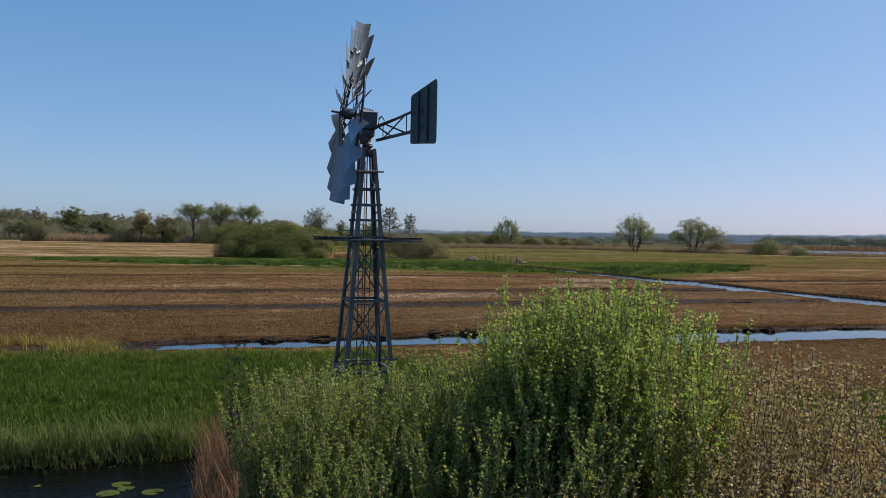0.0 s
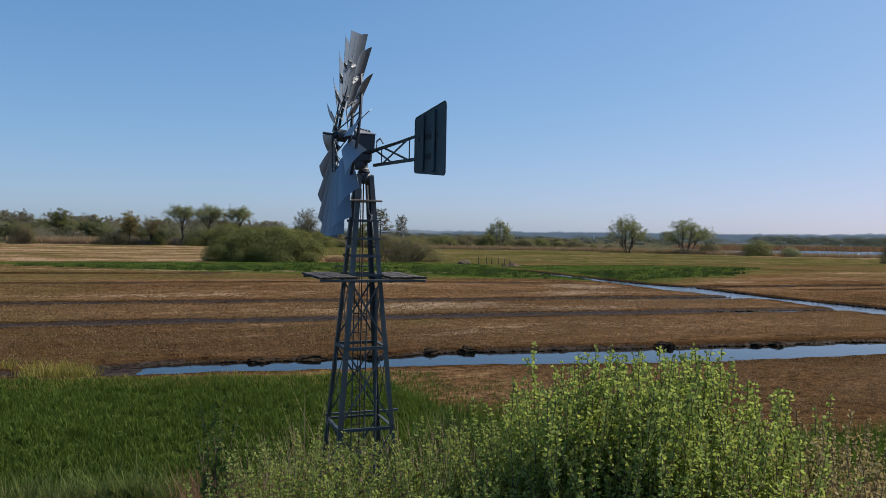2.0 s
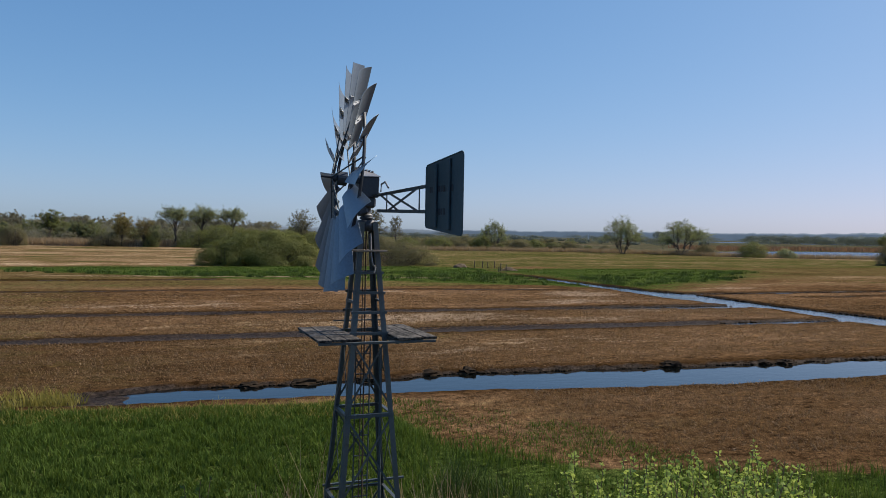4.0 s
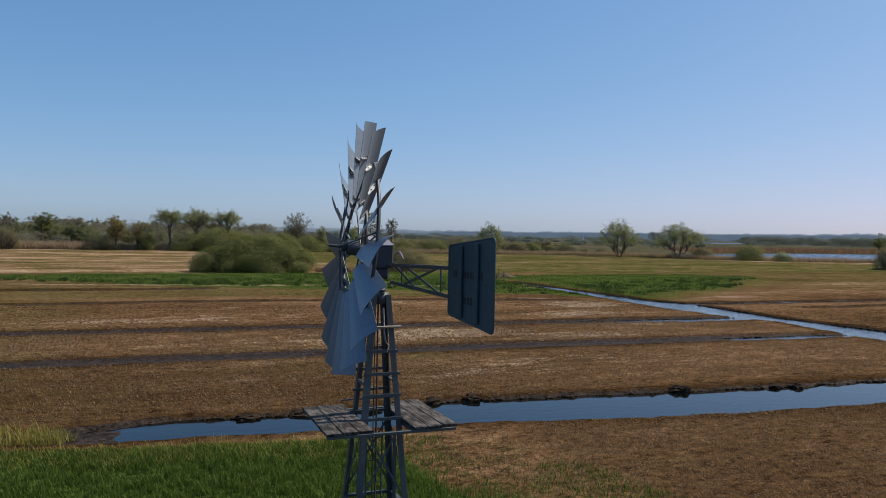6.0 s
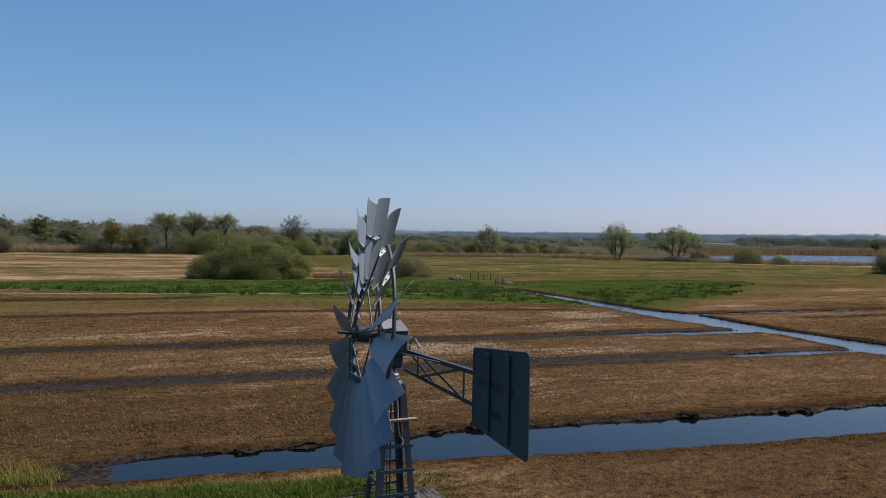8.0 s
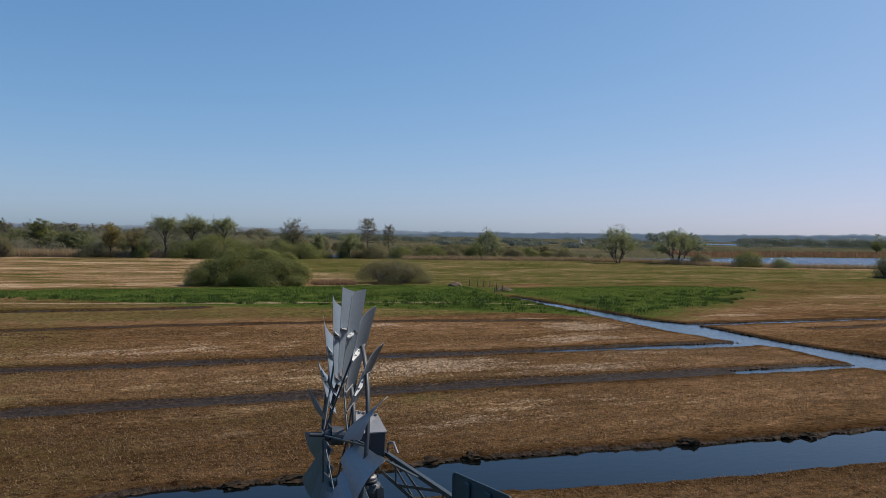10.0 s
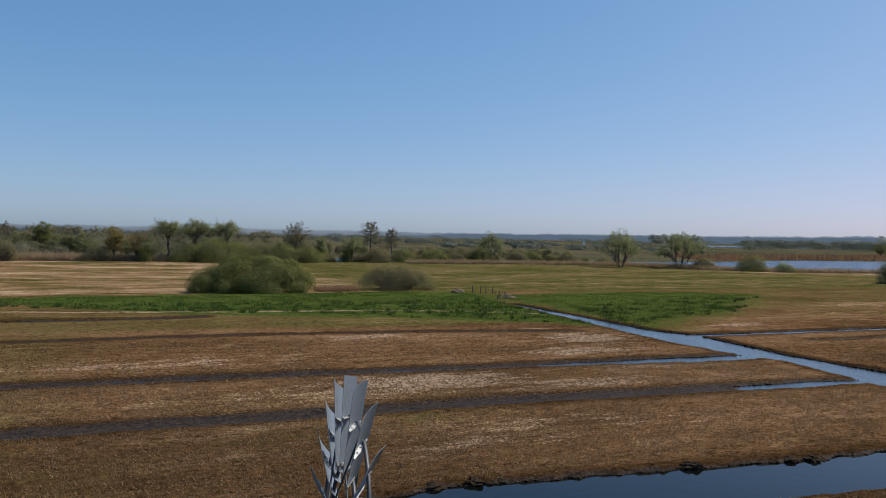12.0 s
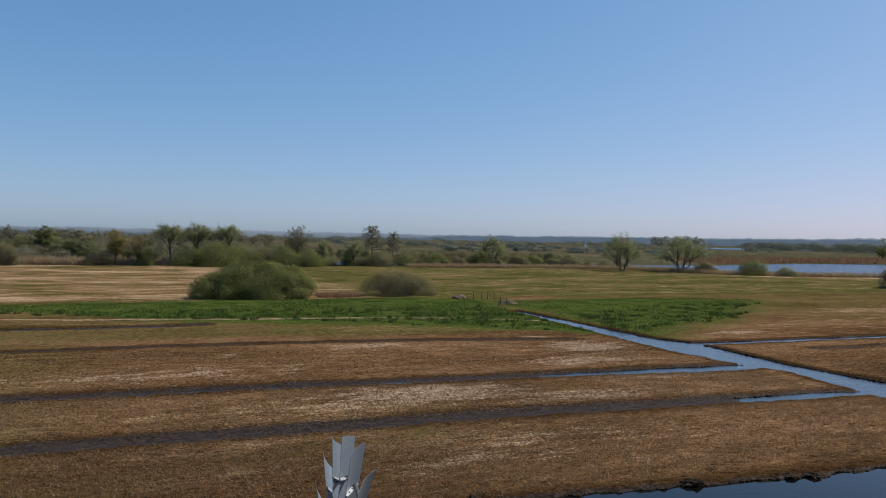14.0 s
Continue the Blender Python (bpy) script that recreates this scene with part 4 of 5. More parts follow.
def bush_meshes(name, rx, ry, h, n_leaf, leaf, stems=40, lump=0.22, shell=0.45, seed=0, lobes=10):
    """A many-stemmed dome: stems from the base to the shell, foliage thick towards the outside."""
    g = np.random.default_rng(seed + 11)
    b = Build()
    for k in range(stems):
        a, q = g.uniform(0, 6.28), math.sqrt(g.uniform(0, 1)) * 0.85
        top = np.array([math.cos(a) * q * rx, math.sin(a) * q * ry, h * math.sqrt(max(0.05, 1 - q * q)) * g.uniform(0.66, 0.93)])
        base = np.array([top[0] * 0.35, top[1] * 0.35, -0.2])
        mid = (base + top) / 2 + np.array([top[0] * 0.08, top[1] * 0.08, 0.1 * h])
        b.tube([base, mid, top], [0.012 * h, 0.008 * h, 0.003 * h], 4)
    k = np.arange(lobes)
    up = 1 - (k + 0.5) / lobes * 0.95
    ang = k * 2.4 + g.uniform(-0.4, 0.4, lobes)
    flat = np.sqrt(1 - up * up)
    hub = np.stack([np.cos(ang) * flat, np.sin(ang) * flat, up], 1)
    hub /= ((hub[:, 0] ** 2 + hub[:, 1] ** 2) ** 1.2 + hub[:, 2] ** 2.4)[:, None] ** (1 / 2.4)
    full = np.array([rx, ry, h])
    size = (1.75 / math.sqrt(lobes)) * g.uniform(0.75, 1.2, lobes)
    own = g.integers(0, lobes, n_leaf)
    d = g.normal(size=(n_leaf, 3)) + hub[own] * 0.9
    d /= np.linalg.norm(d, axis=1)[:, None]
    r = (1 - shell * g.random(n_leaf) ** 1.6) * (1 + lump * g.normal(size=n_leaf) * 0.45)
    c = hub[own] * full * (1 - size[own][:, None] * 0.85) + d * (r * size[own])[:, None] * full * np.array([1, 1, 0.95])
    c[:, 2] = np.maximum(c[:, 2], 0.05 + 0.3 * g.random(n_leaf))
    b2 = Build()
    leaves(b2, c, leaf, leaf * 0.55, 0.6, d + hub[own] * 0.35 + np.array([0, 0, 0.2]), 0.5)
    return b.mesh(name + "_stems", True), b2.mesh(name + "_crown")


def stand(name, pair, x, y, mats, label, category, rz=0.0, s=1.0, sz=None, group="", parts=("trunk", "crown")):
    z = float(ground_z(x, y)[0])
    z = max(z, WATER_Z) - 0.03
    t = thing(name, Matrix.Translation((x, y, z)), label=label, category=category, group=group)
    m = pose(0, 0, 0, 0, 0, rz) @ Matrix.Diagonal((s, s, sz or s, 1))
    for nm, me, mt in zip(parts, pair, mats):
        if not me.materials:
            me.materials.append(mt)
        ob = new(nm, me)
        ob.matrix_basis = m
        ob.parent = t
        if me.materials[0] != mt:
            ob.material_slots[0].link = "OBJECT"
            ob.material_slots[0].material = mt
    return t


SB = ("branchwork", "crown")
# --- willow bushes on the far edge of the green strip
big = bush_meshes("big", 8.9, 6.0, 6.0, 46000, 0.235, 90, 0.08, 0.42, 1, 30)
stand("willow_bush", big, 16.4, 122.5, (BARK, LEAF_BUSH), "broad olive green willow bush on the green strip", "bush", s=1.1, sz=1.02, parts=SB)
side = bush_meshes("side", 5.2, 4.0, 4.3, 24000, 0.19, 90, 0.12, 0.45, 2, 14)
stand("willow_bush", side, 9.6, 121.0, (BARK, LEAF_BUSH), "low olive willow bush leaning on a broad one", "bush", parts=SB)
second = bush_meshes("second", 7.6, 4.8, 4.5, 26000, 0.17, 170, 0.14, 0.55, 3, 22)
stand("willow_bush", second, 41.0, 123, (BARK, LEAF_BARE), "brown-green half-bare willow bush behind the green strip", "bush", parts=SB)
small_bush = bush_meshes("small", 4.0, 3.4, 3.6, 9000, 0.19, 110, 0.25, 0.45, 4)
tall_bush = bush_meshes("tall", 3.0, 3.0, 5.2, 9000, 0.19, 110, 0.25, 0.45, 5)

# --- trees
umbrella = [tree_meshes("umbrella%d" % k, 15.0, 11.0, "dome", 12, 78, 9, 0.26, k, fork=0.46) for k in range(2)]
round_tree = [tree_meshes("round%d" % k, 11.0, 8.6, "round", 13, 66, 9, 0.27, 10 + k, fork=0.24) for k in range(2)]
open_tree = [tree_meshes("open%d" % k, 12.0, 15.0, "willow", 22, 66, 9, 0.24, 20 + k, stems=6, fork=0.24) for k in range(2)]
alder = [tree_meshes("alder%d" % k, 14.0, 10.0, "tier", 26, 42, 6, 0.22, 30 + k, fork=0.4) for k in range(2)]
twiggy = [tree_meshes("twiggy%d" % k, 11.0, 9.0, "round", 14, 72, 5, 0.22, 40 + k, fork=0.24) for k in range(2)]


def far_tree(pair, x, y, h, native, mat, label, rz, wide=1.0):
    s = h / native
    t = stand("tree", pair, x, y, (BARK, mat), label, "tree", rz, s * wide, s, "trees behind the fen")
    return t


far_tree(open_tree[0], 155.4, 218, 13.4, 12, LEAF_TREE, "open-crowned willow tree with several leaning stems", 20, 1.05)
far_tree(open_tree[1], 175.1, 210.5, 12.6, 12, LEAF_TREE, "spreading willow tree by the lake", 80, 1.3)
far_tree(umbrella[0], 6.0, 252, 14.2, 15, LEAF_TREE, "tall umbrella-crowned tree in young leaf", 0, 1.15)
far_tree(umbrella[1], 14.6, 253, 14.4, 15, LEAF_TREE, "tall umbrella-crowned tree in young leaf", 40, 1.15)
far_tree(umbrella[0], 24.4, 254, 14.3, 15, LEAF_TREE, "tall spreading tree in young leaf", 130, 1.1)
far_tree(round_tree[1], -9.8, 250, 11.6, 11, LEAF_GOLD, "yellow-brown budding tree beside the reeds", 0, 1.0)
far_tree(twiggy[1], -3.5, 250, 10.5, 11, LEAF_GOLD, "yellow-brown budding tree beside the reeds", 70, 1.1)
far_tree(twiggy[0], 49.8, 266, 15.2, 11, LEAF_BARE, "brown bare-twigged round tree", 30, 1.0)
far_tree(round_tree[1], 56.5, 255, 9.5, 11, LEAF_TREE, "round tree in fresh leaf by the pond", 60, 0.9)
far_tree(round_tree[0], 67.3, 252.7, 10.4, 11, LEAF_TREE, "round tree in fresh leaf by the pond", 200, 1.1)
far_tree(alder[1], 79.0, 270, 15.0, 14, LEAF_BARE, "dark slender alder with an open crown", 10, 0.9)
far_tree(alder[0], 88.0, 272, 12.6, 14, LEAF_BARE, "dark slender alder with an open crown", 100, 0.8)
far_tree(open_tree[0], 123.7, 258, 12.0, 12, LEAF_TREE, "dark open tree among the bushes", 140, 0.9)
far_tree(round_tree[1], -35.3, 300, 13.0, 11, LEAF_BUSH, "dense green round tree at the wood's edge", 90, 1.3)
far_tree(alder[1], 168.5, 240, 4.8, 14, LEAF_BARE, "small dark thorn tree", 0, 1.0)
far_tree(round_tree[0], 461, 358, 11.5, 11, LEAF_BUSH, "lone dark round tree beyond the lake", 0, 1.15)

for x, y, pair, nat, h, mt, rz in ((160.5, 262, tall_bush, 5.2, 5.0, LEAF_BUSH, 0), (188.5, 190, small_bush, 3.6, 5.2, LEAF_BUSH, 40), (196.0, 183.5, small_bush, 3.6, 3.2, LEAF_TREE, 90), (174.5, 128, tall_bush, 5.2, 6.2, LEAF_BARE, 10),
                                   (180.5, 204, small_bush, 3.6, 4.0, LEAF_BARE, 70), (97.3, 250, small_bush, 3.6, 5.0, LEAF_BUSH, 20), (106, 252, small_bush, 3.6, 4.0, LEAF_BARE, 120), (112, 262, small_bush, 3.6, 6.0, LEAF_BARE, 33),
                                   (132, 252, small_bush, 3.6, 4.2, LEAF_BARE, 200), (140, 256, small_bush, 3.6, 4.6, LEAF_BUSH, 250), (147, 252, small_bush, 3.6, 3.4, LEAF_BARE, 130), (155, 258, small_bush, 3.6, 3.4, LEAF_BARE, 10),
                                   (-39.5, 246, tall_bush, 5.2, 6.4, LEAF_BARE, 0), (-0.8, 249, tall_bush, 5.2, 5.2, LEAF_BUSH, 60), (13, 247.5, small_bush, 3.6, 5.6, LEAF_BUSH, 10), (21, 246, small_bush, 3.6, 7.4, LEAF_BUSH, 80),
                                   (29, 250, small_bush, 3.6, 6.2, LEAF_BUSH, 160), (42, 247, small_bush, 3.6, 6.0, LEAF_BUSH, 260), (49.5, 247, small_bush, 3.6, 5.6, LEAF_BUSH, 300), (35, 252, small_bush, 3.6, 6.0, LEAF_BARE, 30),
                                   (76, 252, small_bush, 3.6, 4.8, LEAF_BARE, 90), (117, 254, tall_bush, 5.2, 5.8, LEAF_BUSH, 140), (-14, 250, small_bush, 3.6, 4.6, LEAF_BARE, 5), (165, 232, small_bush, 3.6, 3.0, LEAF_BARE, 75)):
    s = h / nat
    lab = {"olive bush leaves": "rounded olive green bush by the reeds", "brown grey budding twigs": "brown-grey budding bush by the reeds", "spring tree leaves": "light green young bush at the lake shore"}[mt.name]
    stand("bush", pair, x, y, (BARK, mt), lab, "bush", rz, s * 1.1, s, "bushes behind the fen", SB)

for k in range(26):
    x = 34 + 5.2 * k + rng.uniform(-2, 2)
    pair, nat = (small_bush, 3.6) if k % 3 else (tall_bush, 5.2)
    mt = LEAF_BARE if k % 2 else LEAF_BUSH
    h = rng.uniform(2.6, 4.6)
    y = (256 if x < 140 else 256 - (x - 140) * 0.75) + rng.uniform(-2, 4)
    stand("bush", pair, x, y, (BARK, mt), "rounded olive green bush by the reeds" if mt is LEAF_BUSH else "brown-grey budding bush by the reeds", "bush", rng.uniform(0, 360), h / nat * 1.25, h / nat, "bushes behind the fen", SB)

# --- woods that nobody could count, farther off
def wood(name, spots, leaf, mat, label, per=260):
    b = Build()
    for x, y, w, h in spots:
        n = int(per * rng.uniform(0.7, 1.3))
        d = rot_dirs(n, 0.5)
        r = 1 - 0.45 * rng.random((n, 1)) ** 1.5
        lump = 1 + 0.09 * np.clip(rng.normal(size=(n, 1)), -2, 1.3)
        c = d * r * lump * np.array([w, w, h * 0.54]) + np.array([x, y, h * 0.46])
        c[:, 2] = np.maximum(c[:, 2], 0.2)
        leaves(b, c, leaf, leaf * 0.7, 0, d, 0.5)
    tagged(obj(name, b.mesh(name), mat), label, "woodland", kind="stuff")


def forest(name, spots, kinds, mat, label):
    """A wood of many trees, each a turned and stretched copy of one of a few kinds, in one mesh of crowns with its branchwork."""
    crown, wood_ = Build(), Build()
    for x, y, w, h in spots:
        (bb, bl), nat_w, nat_h = kinds[int(rng.integers(0, len(kinds)))]
        a = rng.uniform(0, 6.28)
        ca, sa = math.cos(a), math.sin(a)
        m = np.array([[ca * w / nat_w, -sa * w / nat_w, 0], [sa * w / nat_w, ca * w / nat_w, 0], [0, 0, h / nat_h]])
        for src, out in ((bb, wood_), (bl, crown)):
            for v, f, n0 in zip(src.v, src.f, np.cumsum([0] + [len(q) for q in src.v])):
                out.put(v @ m.T + np.array([x, y, -0.1]), f - n0)
    ob = tagged(obj(name, crown.mesh(name), mat), label, "woodland", kind="stuff")
    obj("branchwork", wood_.mesh(name + "_branchwork"), BARK, ob)


WOOD_KINDS = [(tree_builds(11.0, 9.0, "round", 11, 30, 13, 0.36, 60 + k, fork=0.18), 9.0, 11.0) for k in range(3)]
WOOD_KINDS += [(tree_builds(13.0, 9.0, "dome", 9, 30, 11, 0.34, 70 + k, fork=0.36), 9.0, 13.0) for k in range(2)]
spots = []
for k in range(84):
    x = rng.uniform(-130, 64)
    spots.append((x, rng.uniform(320, 420) + abs(x) * 0.2, rng.uniform(9, 15), rng.uniform(9.0, 13.5)))
forest("woodland", spots, WOOD_KINDS, LEAF_FAR, "brown-grey budding woodland behind the reed fringe")
spots = []
for k in range(50):
    x = rng.uniform(-100, 58)
    spots.append((x, rng.uniform(272, 320) + abs(x) * 0.2, rng.uniform(8, 13), rng.uniform(6.0, 10.0)))
forest("woodland_edge", spots, WOOD_KINDS[:3], LEAF_WOOD, "mixed green spring woodland edge behind the reeds")
spots = []
for k in range(110):
    x = rng.uniform(-140, 58)
    spots.append((x, rng.uniform(268, 330) + abs(x) * 0.15, rng.uniform(3, 6), rng.uniform(4.0, 8.0)))
wood("undergrowth", spots, 0.34, LEAF_FAR, "grey-brown budding undergrowth at the wood's edge", 520)
spots = []
for k in range(120):
    a = rng.uniform(0, 1)
    spots.append((30 + 160 * a, rng.uniform(300, 330) + 10 * math.sin(9 * a), rng.uniform(2, 3.6), rng.uniform(3.0, 5.0) + 3.5 * max(0, 1 - a * 2.2)))
wood("scrub", spots, 0.5, LEAF_BARE, "low budding scrub behind the pond", 420)
# field trees and hedges take the foliage with haze in its colour
spots = []
for k in range(110):
    t = radians(rng.uniform(36.5, 46.5))
    q = rng.uniform(1250, 1420)
    spots.append((q * math.cos(t), q * math.sin(t), rng.uniform(9, 15), rng.uniform(8, 15)))
wood("tree_row", spots, 1.5, LEAF_ROW_HAZE, "row of field trees beyond the lake", 420)
spots = []
for q0, lo, hi, n, h0 in ((640, 48, 70, 16, 4.0), (950, 42, 78, 34, 6.0), (1500, 34, 96, 60, 8.0), (2200, 30, 100, 90, 11.0)):
    for k in range(n):
        t = radians(rng.uniform(lo, hi))
        q = q0 * rng.uniform(0.95, 1.05)
        spots.append((q * math.cos(t), q * math.sin(t), q0 * 0.012 * rng.uniform(0.6, 1.5), h0 * rng.uniform(0.45, 1.2)))
wood("hedgerow", spots, 1.6, LEAF_ROW_HAZE, "low field hedges and scattered trees across the plain", 260)
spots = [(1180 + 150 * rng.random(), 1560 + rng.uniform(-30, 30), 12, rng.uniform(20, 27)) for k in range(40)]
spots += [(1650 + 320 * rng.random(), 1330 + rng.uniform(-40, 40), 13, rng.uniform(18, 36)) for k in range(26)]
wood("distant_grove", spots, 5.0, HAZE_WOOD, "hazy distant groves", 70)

# --- wooded ridge along the horizon, its haze painted in and glowing
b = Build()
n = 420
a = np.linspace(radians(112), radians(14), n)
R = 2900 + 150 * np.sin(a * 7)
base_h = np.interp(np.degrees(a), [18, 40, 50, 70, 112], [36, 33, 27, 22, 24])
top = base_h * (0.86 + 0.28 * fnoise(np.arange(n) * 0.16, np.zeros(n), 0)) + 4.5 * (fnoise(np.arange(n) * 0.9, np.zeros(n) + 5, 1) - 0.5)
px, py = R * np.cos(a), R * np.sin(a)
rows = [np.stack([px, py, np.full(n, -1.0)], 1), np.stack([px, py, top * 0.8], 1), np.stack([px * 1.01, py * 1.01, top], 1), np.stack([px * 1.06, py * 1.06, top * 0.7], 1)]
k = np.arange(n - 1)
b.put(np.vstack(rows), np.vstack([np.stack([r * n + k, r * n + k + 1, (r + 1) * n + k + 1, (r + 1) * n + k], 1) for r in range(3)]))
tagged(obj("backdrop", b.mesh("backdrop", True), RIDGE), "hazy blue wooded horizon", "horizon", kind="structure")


# --- grass, sedge and reed blades
def blades(name, x, y, height, width, mat, label, category, lean=0.35, z=None, segs=2):
    n = len(x)
    h = height * rng.uniform(0.45, 1.25, n) * (0.30 + 0.8 * fnoise(x * 0.9, y * 0.9, 0) + 0.6 * fnoise(x * 3.1, y * 3.1, 1))
    z0 = (ground_z(x, y) if z is None else z) - 0.02
    a = rng.uniform(0, 6.28, n)
    bend = lean * rng.uniform(0.2, 1.4, n) * h
    dx, dy = np.cos(a), np.sin(a)
    wx, wy = -dy * width, dx * width
    b = Build()
    ks = np.linspace(0, 1, segs + 1)
    vs = []
    for s in ks:
        cx, cy = x + dx * bend * s * s, y + dy * bend * s * s
        cz = z0 + h * (s - 0.22 * lean * s * s)
        t = (1 - s) * 0.9 + 0.1
        vs += [np.stack([cx - wx * t, cy - wy * t, cz], 1), np.stack([cx + wx * t, cy + wy * t, cz], 1)]
    m = 2 * (segs + 1)
    v = np.stack(vs, 1).reshape(-1, 3)
    base = np.arange(n)[:, None] * m
    f = np.concatenate([base + np.array([[2 * s, 2 * s + 1, 2 * s + 3, 2 * s + 2]]) for s in range(segs)], 0)
    b.put(v, f)
    tagged(obj(name, b.mesh(name, True), mat), label, category, kind="stuff")


def scatter(poly, n, tufty=0.0, scale=1.0):
    px, py = np.array(poly).T
    out_x, out_y = [], []
    got = 0
    while got < n:
        x, y = rng.uniform(px.min(), px.max(), n), rng.uniform(py.min(), py.max(), n)
        ok = inside(poly, x, y, 0.3) > rng.uniform(0.3, 0.7, n)
        if tufty:
            ok &= fnoise(x * scale, y * scale, 2) > 0.5 - 0.25 * (1 - tufty) + rng.uniform(-0.12, 0.12, n)
        out_x.append(x[ok]), out_y.append(y[ok])
        got += ok.sum()
    return np.concatenate(out_x)[:n], np.concatenate(out_y)[:n]


x, y = scatter([(-26, 3.5), (-3.0, 3.3), (-2.0, 1.0), (1.6, 0.4), (4.4, 10), (4.6, 14.8), (-2, 15.8), (-7, 17.0), (-26, 17.8)], 120000, 0.25, 2.2)
blades("meadow_grass", x, y, 0.18, 0.020, GRASS, "tall green meadow grass on the ditch bank", "grass", 0.6)
x, y = scatter([(-26, 15.4), (-8, 15.2), (4.6, 12.6), (5.0, 15.2), (-2, 16.2), (-7, 17.4), (-26, 18.2)], 7000, 0.4, 1.2)
blades("bank_straw", x, y, 0.26, 0.012, SEDGE, "yellowed grass along the ditch bank", "grass", 0.9)
x, y = scatter([(-12, 21), (46, 20), (46, 31), (-12, 32)], 1000, 1.0, 0.35)
blades("dead_grass", x, y, 0.10, 0.03, REED, "pale dead grass tufts on the fen", "grass", 1.3)
x, y = scatter([(-26, 3.3), (-3.0, 2.9), (-2.6, 3.9), (-26, 4.6)], 5000)
blades("bank_grass", x, y, 0.46, 0.015, BANK_GRASS, "overhanging pale green grass at the water's edge", "grass", 1.3, segs=3)
x, y = scatter([(-26, 3.3), (-3.0, 2.9), (-2.6, 3.6), (-26, 4.3)], 1900)
blades("bank_straw", x, y, 0.5, 0.011, REED, "dry blades hanging over the water's edge", "grass", 1.1)
x, y = scatter([(1.0, -2), (16, -2), (30, -2), (30, 2.6), (15, 3.3), (8, 6.2), (6.6, 7.8), (5.0, 9.0), (4.2, 12), (2, 8)], 20000, 0.5, 0.5)
blades("rough_grass", x, y, 0.40, 0.013, GRASS, "rough tussocky grass round the pump", "grass", 0.5)
x, y = scatter([(3.8, 15.6), (3.9, 9.8), (6.8, 7.0), (11, 5.5), (10, 9.5), (6.8, 14.2)], 4200, 1.0, 0.8)
blades("sparse_grass", x, y, 0.17, 0.014, GRASS, "sparse short grass on brown earth beside the pump", "grass", 0.8)
x, y = scatter([(-2.2, 0.2), (2.6, 0.2), (3.0, 3.0), (-1.0, 3.2)], 700)
blades("reed_straw", x, y, 1.5, 0.010, REED, "pale dry reed stalks round the tower's foot", "reed", 0.25)
x, y = scatter([(-3.0, 0.2), (-2.5, -3.5), (-1.0, -3.5), (-1.3, 2.2), (-2.6, 3.4)], 1700)
blades("dead_reed", x, y, 1.05, 0.011, REED_RED, "reddish dead reed at the pond's edge", "reed", 0.35, z=np.full(1700, WATER_Z))
x, y = scatter([(-2.3, -6.8), (-0.4, -7.2), (-0.2, -5.2), (-2.2, -4.0)], 1500)
blades("dry_stalks", x, y, 1.5, 0.009, REED, "dry tan stalks among the low willows", "reed", 0.45)
x, y = scatter([(-14, 18.2), (-5.2, 17.6), (-4.8, 18.4), (-7.6, 20.6), (-14, 20.4)], 2600, 0.9, 0.9)
blades("sedge", x, y, 0.42, 0.020, SEDGE, "yellow sedge tufts at the silted ditch end", "sedge", 0.6)
x, y = scatter([(-45, 252), (30, 248), (30, 254), (-45, 262)], 24000)
blades("reed_bed", x, y, 2.1, 0.07, REED, "pale reed bed before the wood", "reed", 0.2)
x, y = scatter([(84, 246), (150, 242), (178, 222), (182, 200), (190, 188), (234, 174), (300, 160), (300, 156), (190, 183), (176, 198), (172, 218), (148, 237), (84, 242)], 34000)
blades("reed_fringe", x, y, 1.5, 0.06, REED, "pale tan reed fringe along the lake", "reed", 0.25)
x, y = scatter([(26, 119.5), (33, 119.5), (33, 124), (26, 124)], 3000)
blades("reed_patch", x, y, 0.75, 0.05, REED_PINK, "red-brown reed between the willow bushes", "reed", 0.25)
x, y = scatter([(252, 285), (330, 312), (440, 304), (700, 335), (700, 460), (300, 380)], 9000)
blades("reed_marsh", x, y, 2.2, 0.35, REED_RED, "rust-brown reed marsh beyond the lake", "reed", 0.3)
x, y = scatter([(-20, 101), (3, 90), (20, 85), (37, 74), (46, 67), (48, 92), (51, 115), (33, 117), (3, 115.5), (-21, 113)], 22000, 0.9, 0.3)
track = np.interp(x, [-60, -16, 7, 21, 34, 46], [98, 93.2, 89, 87.5, 85.7, 79.6])
open_ = np.abs(y - track) > 0.9
x, y = x[open_], y[open_]
blades("strip_grass", x, y, 0.22, 0.06, LUSH, "lush green grass strip", "grass", 0.6)
x, y = scatter([(51, 64), (60, 70), (71, 74), (97, 95), (106, 104), (90, 112), (63, 110), (54, 115), (51, 92)], 9000, 1.0, 0.3)
blades("strip_grass", x, y, 0.22, 0.06, LUSH, "lush green grass east of the ditch", "grass", 0.6)


def tufts(poly, n, per, spread_, height, width, mat, label, name="rush_tuft"):
    """Dense separate tufts of blades."""
    x, y = scatter(poly, n)
    s = rng.uniform(0.4, 1.3, n) * spread_
    x = (x[:, None] + rng.normal(size=(n, per)) * s[:, None] * 1.5).ravel()
    y = (y[:, None] + rng.normal(size=(n, per)) * s[:, None]).ravel()
    blades(name, x, y, height, width, mat, label, "rush", 0.5)


tufts([(-20, 100), (3, 89), (20, 84), (37, 73), (46, 66), (48, 92), (50, 100), (3, 100), (-21, 104)], 200, 34, 0.32, 0.42, 0.04, RUSH, "dark rush tufts on the green strip")
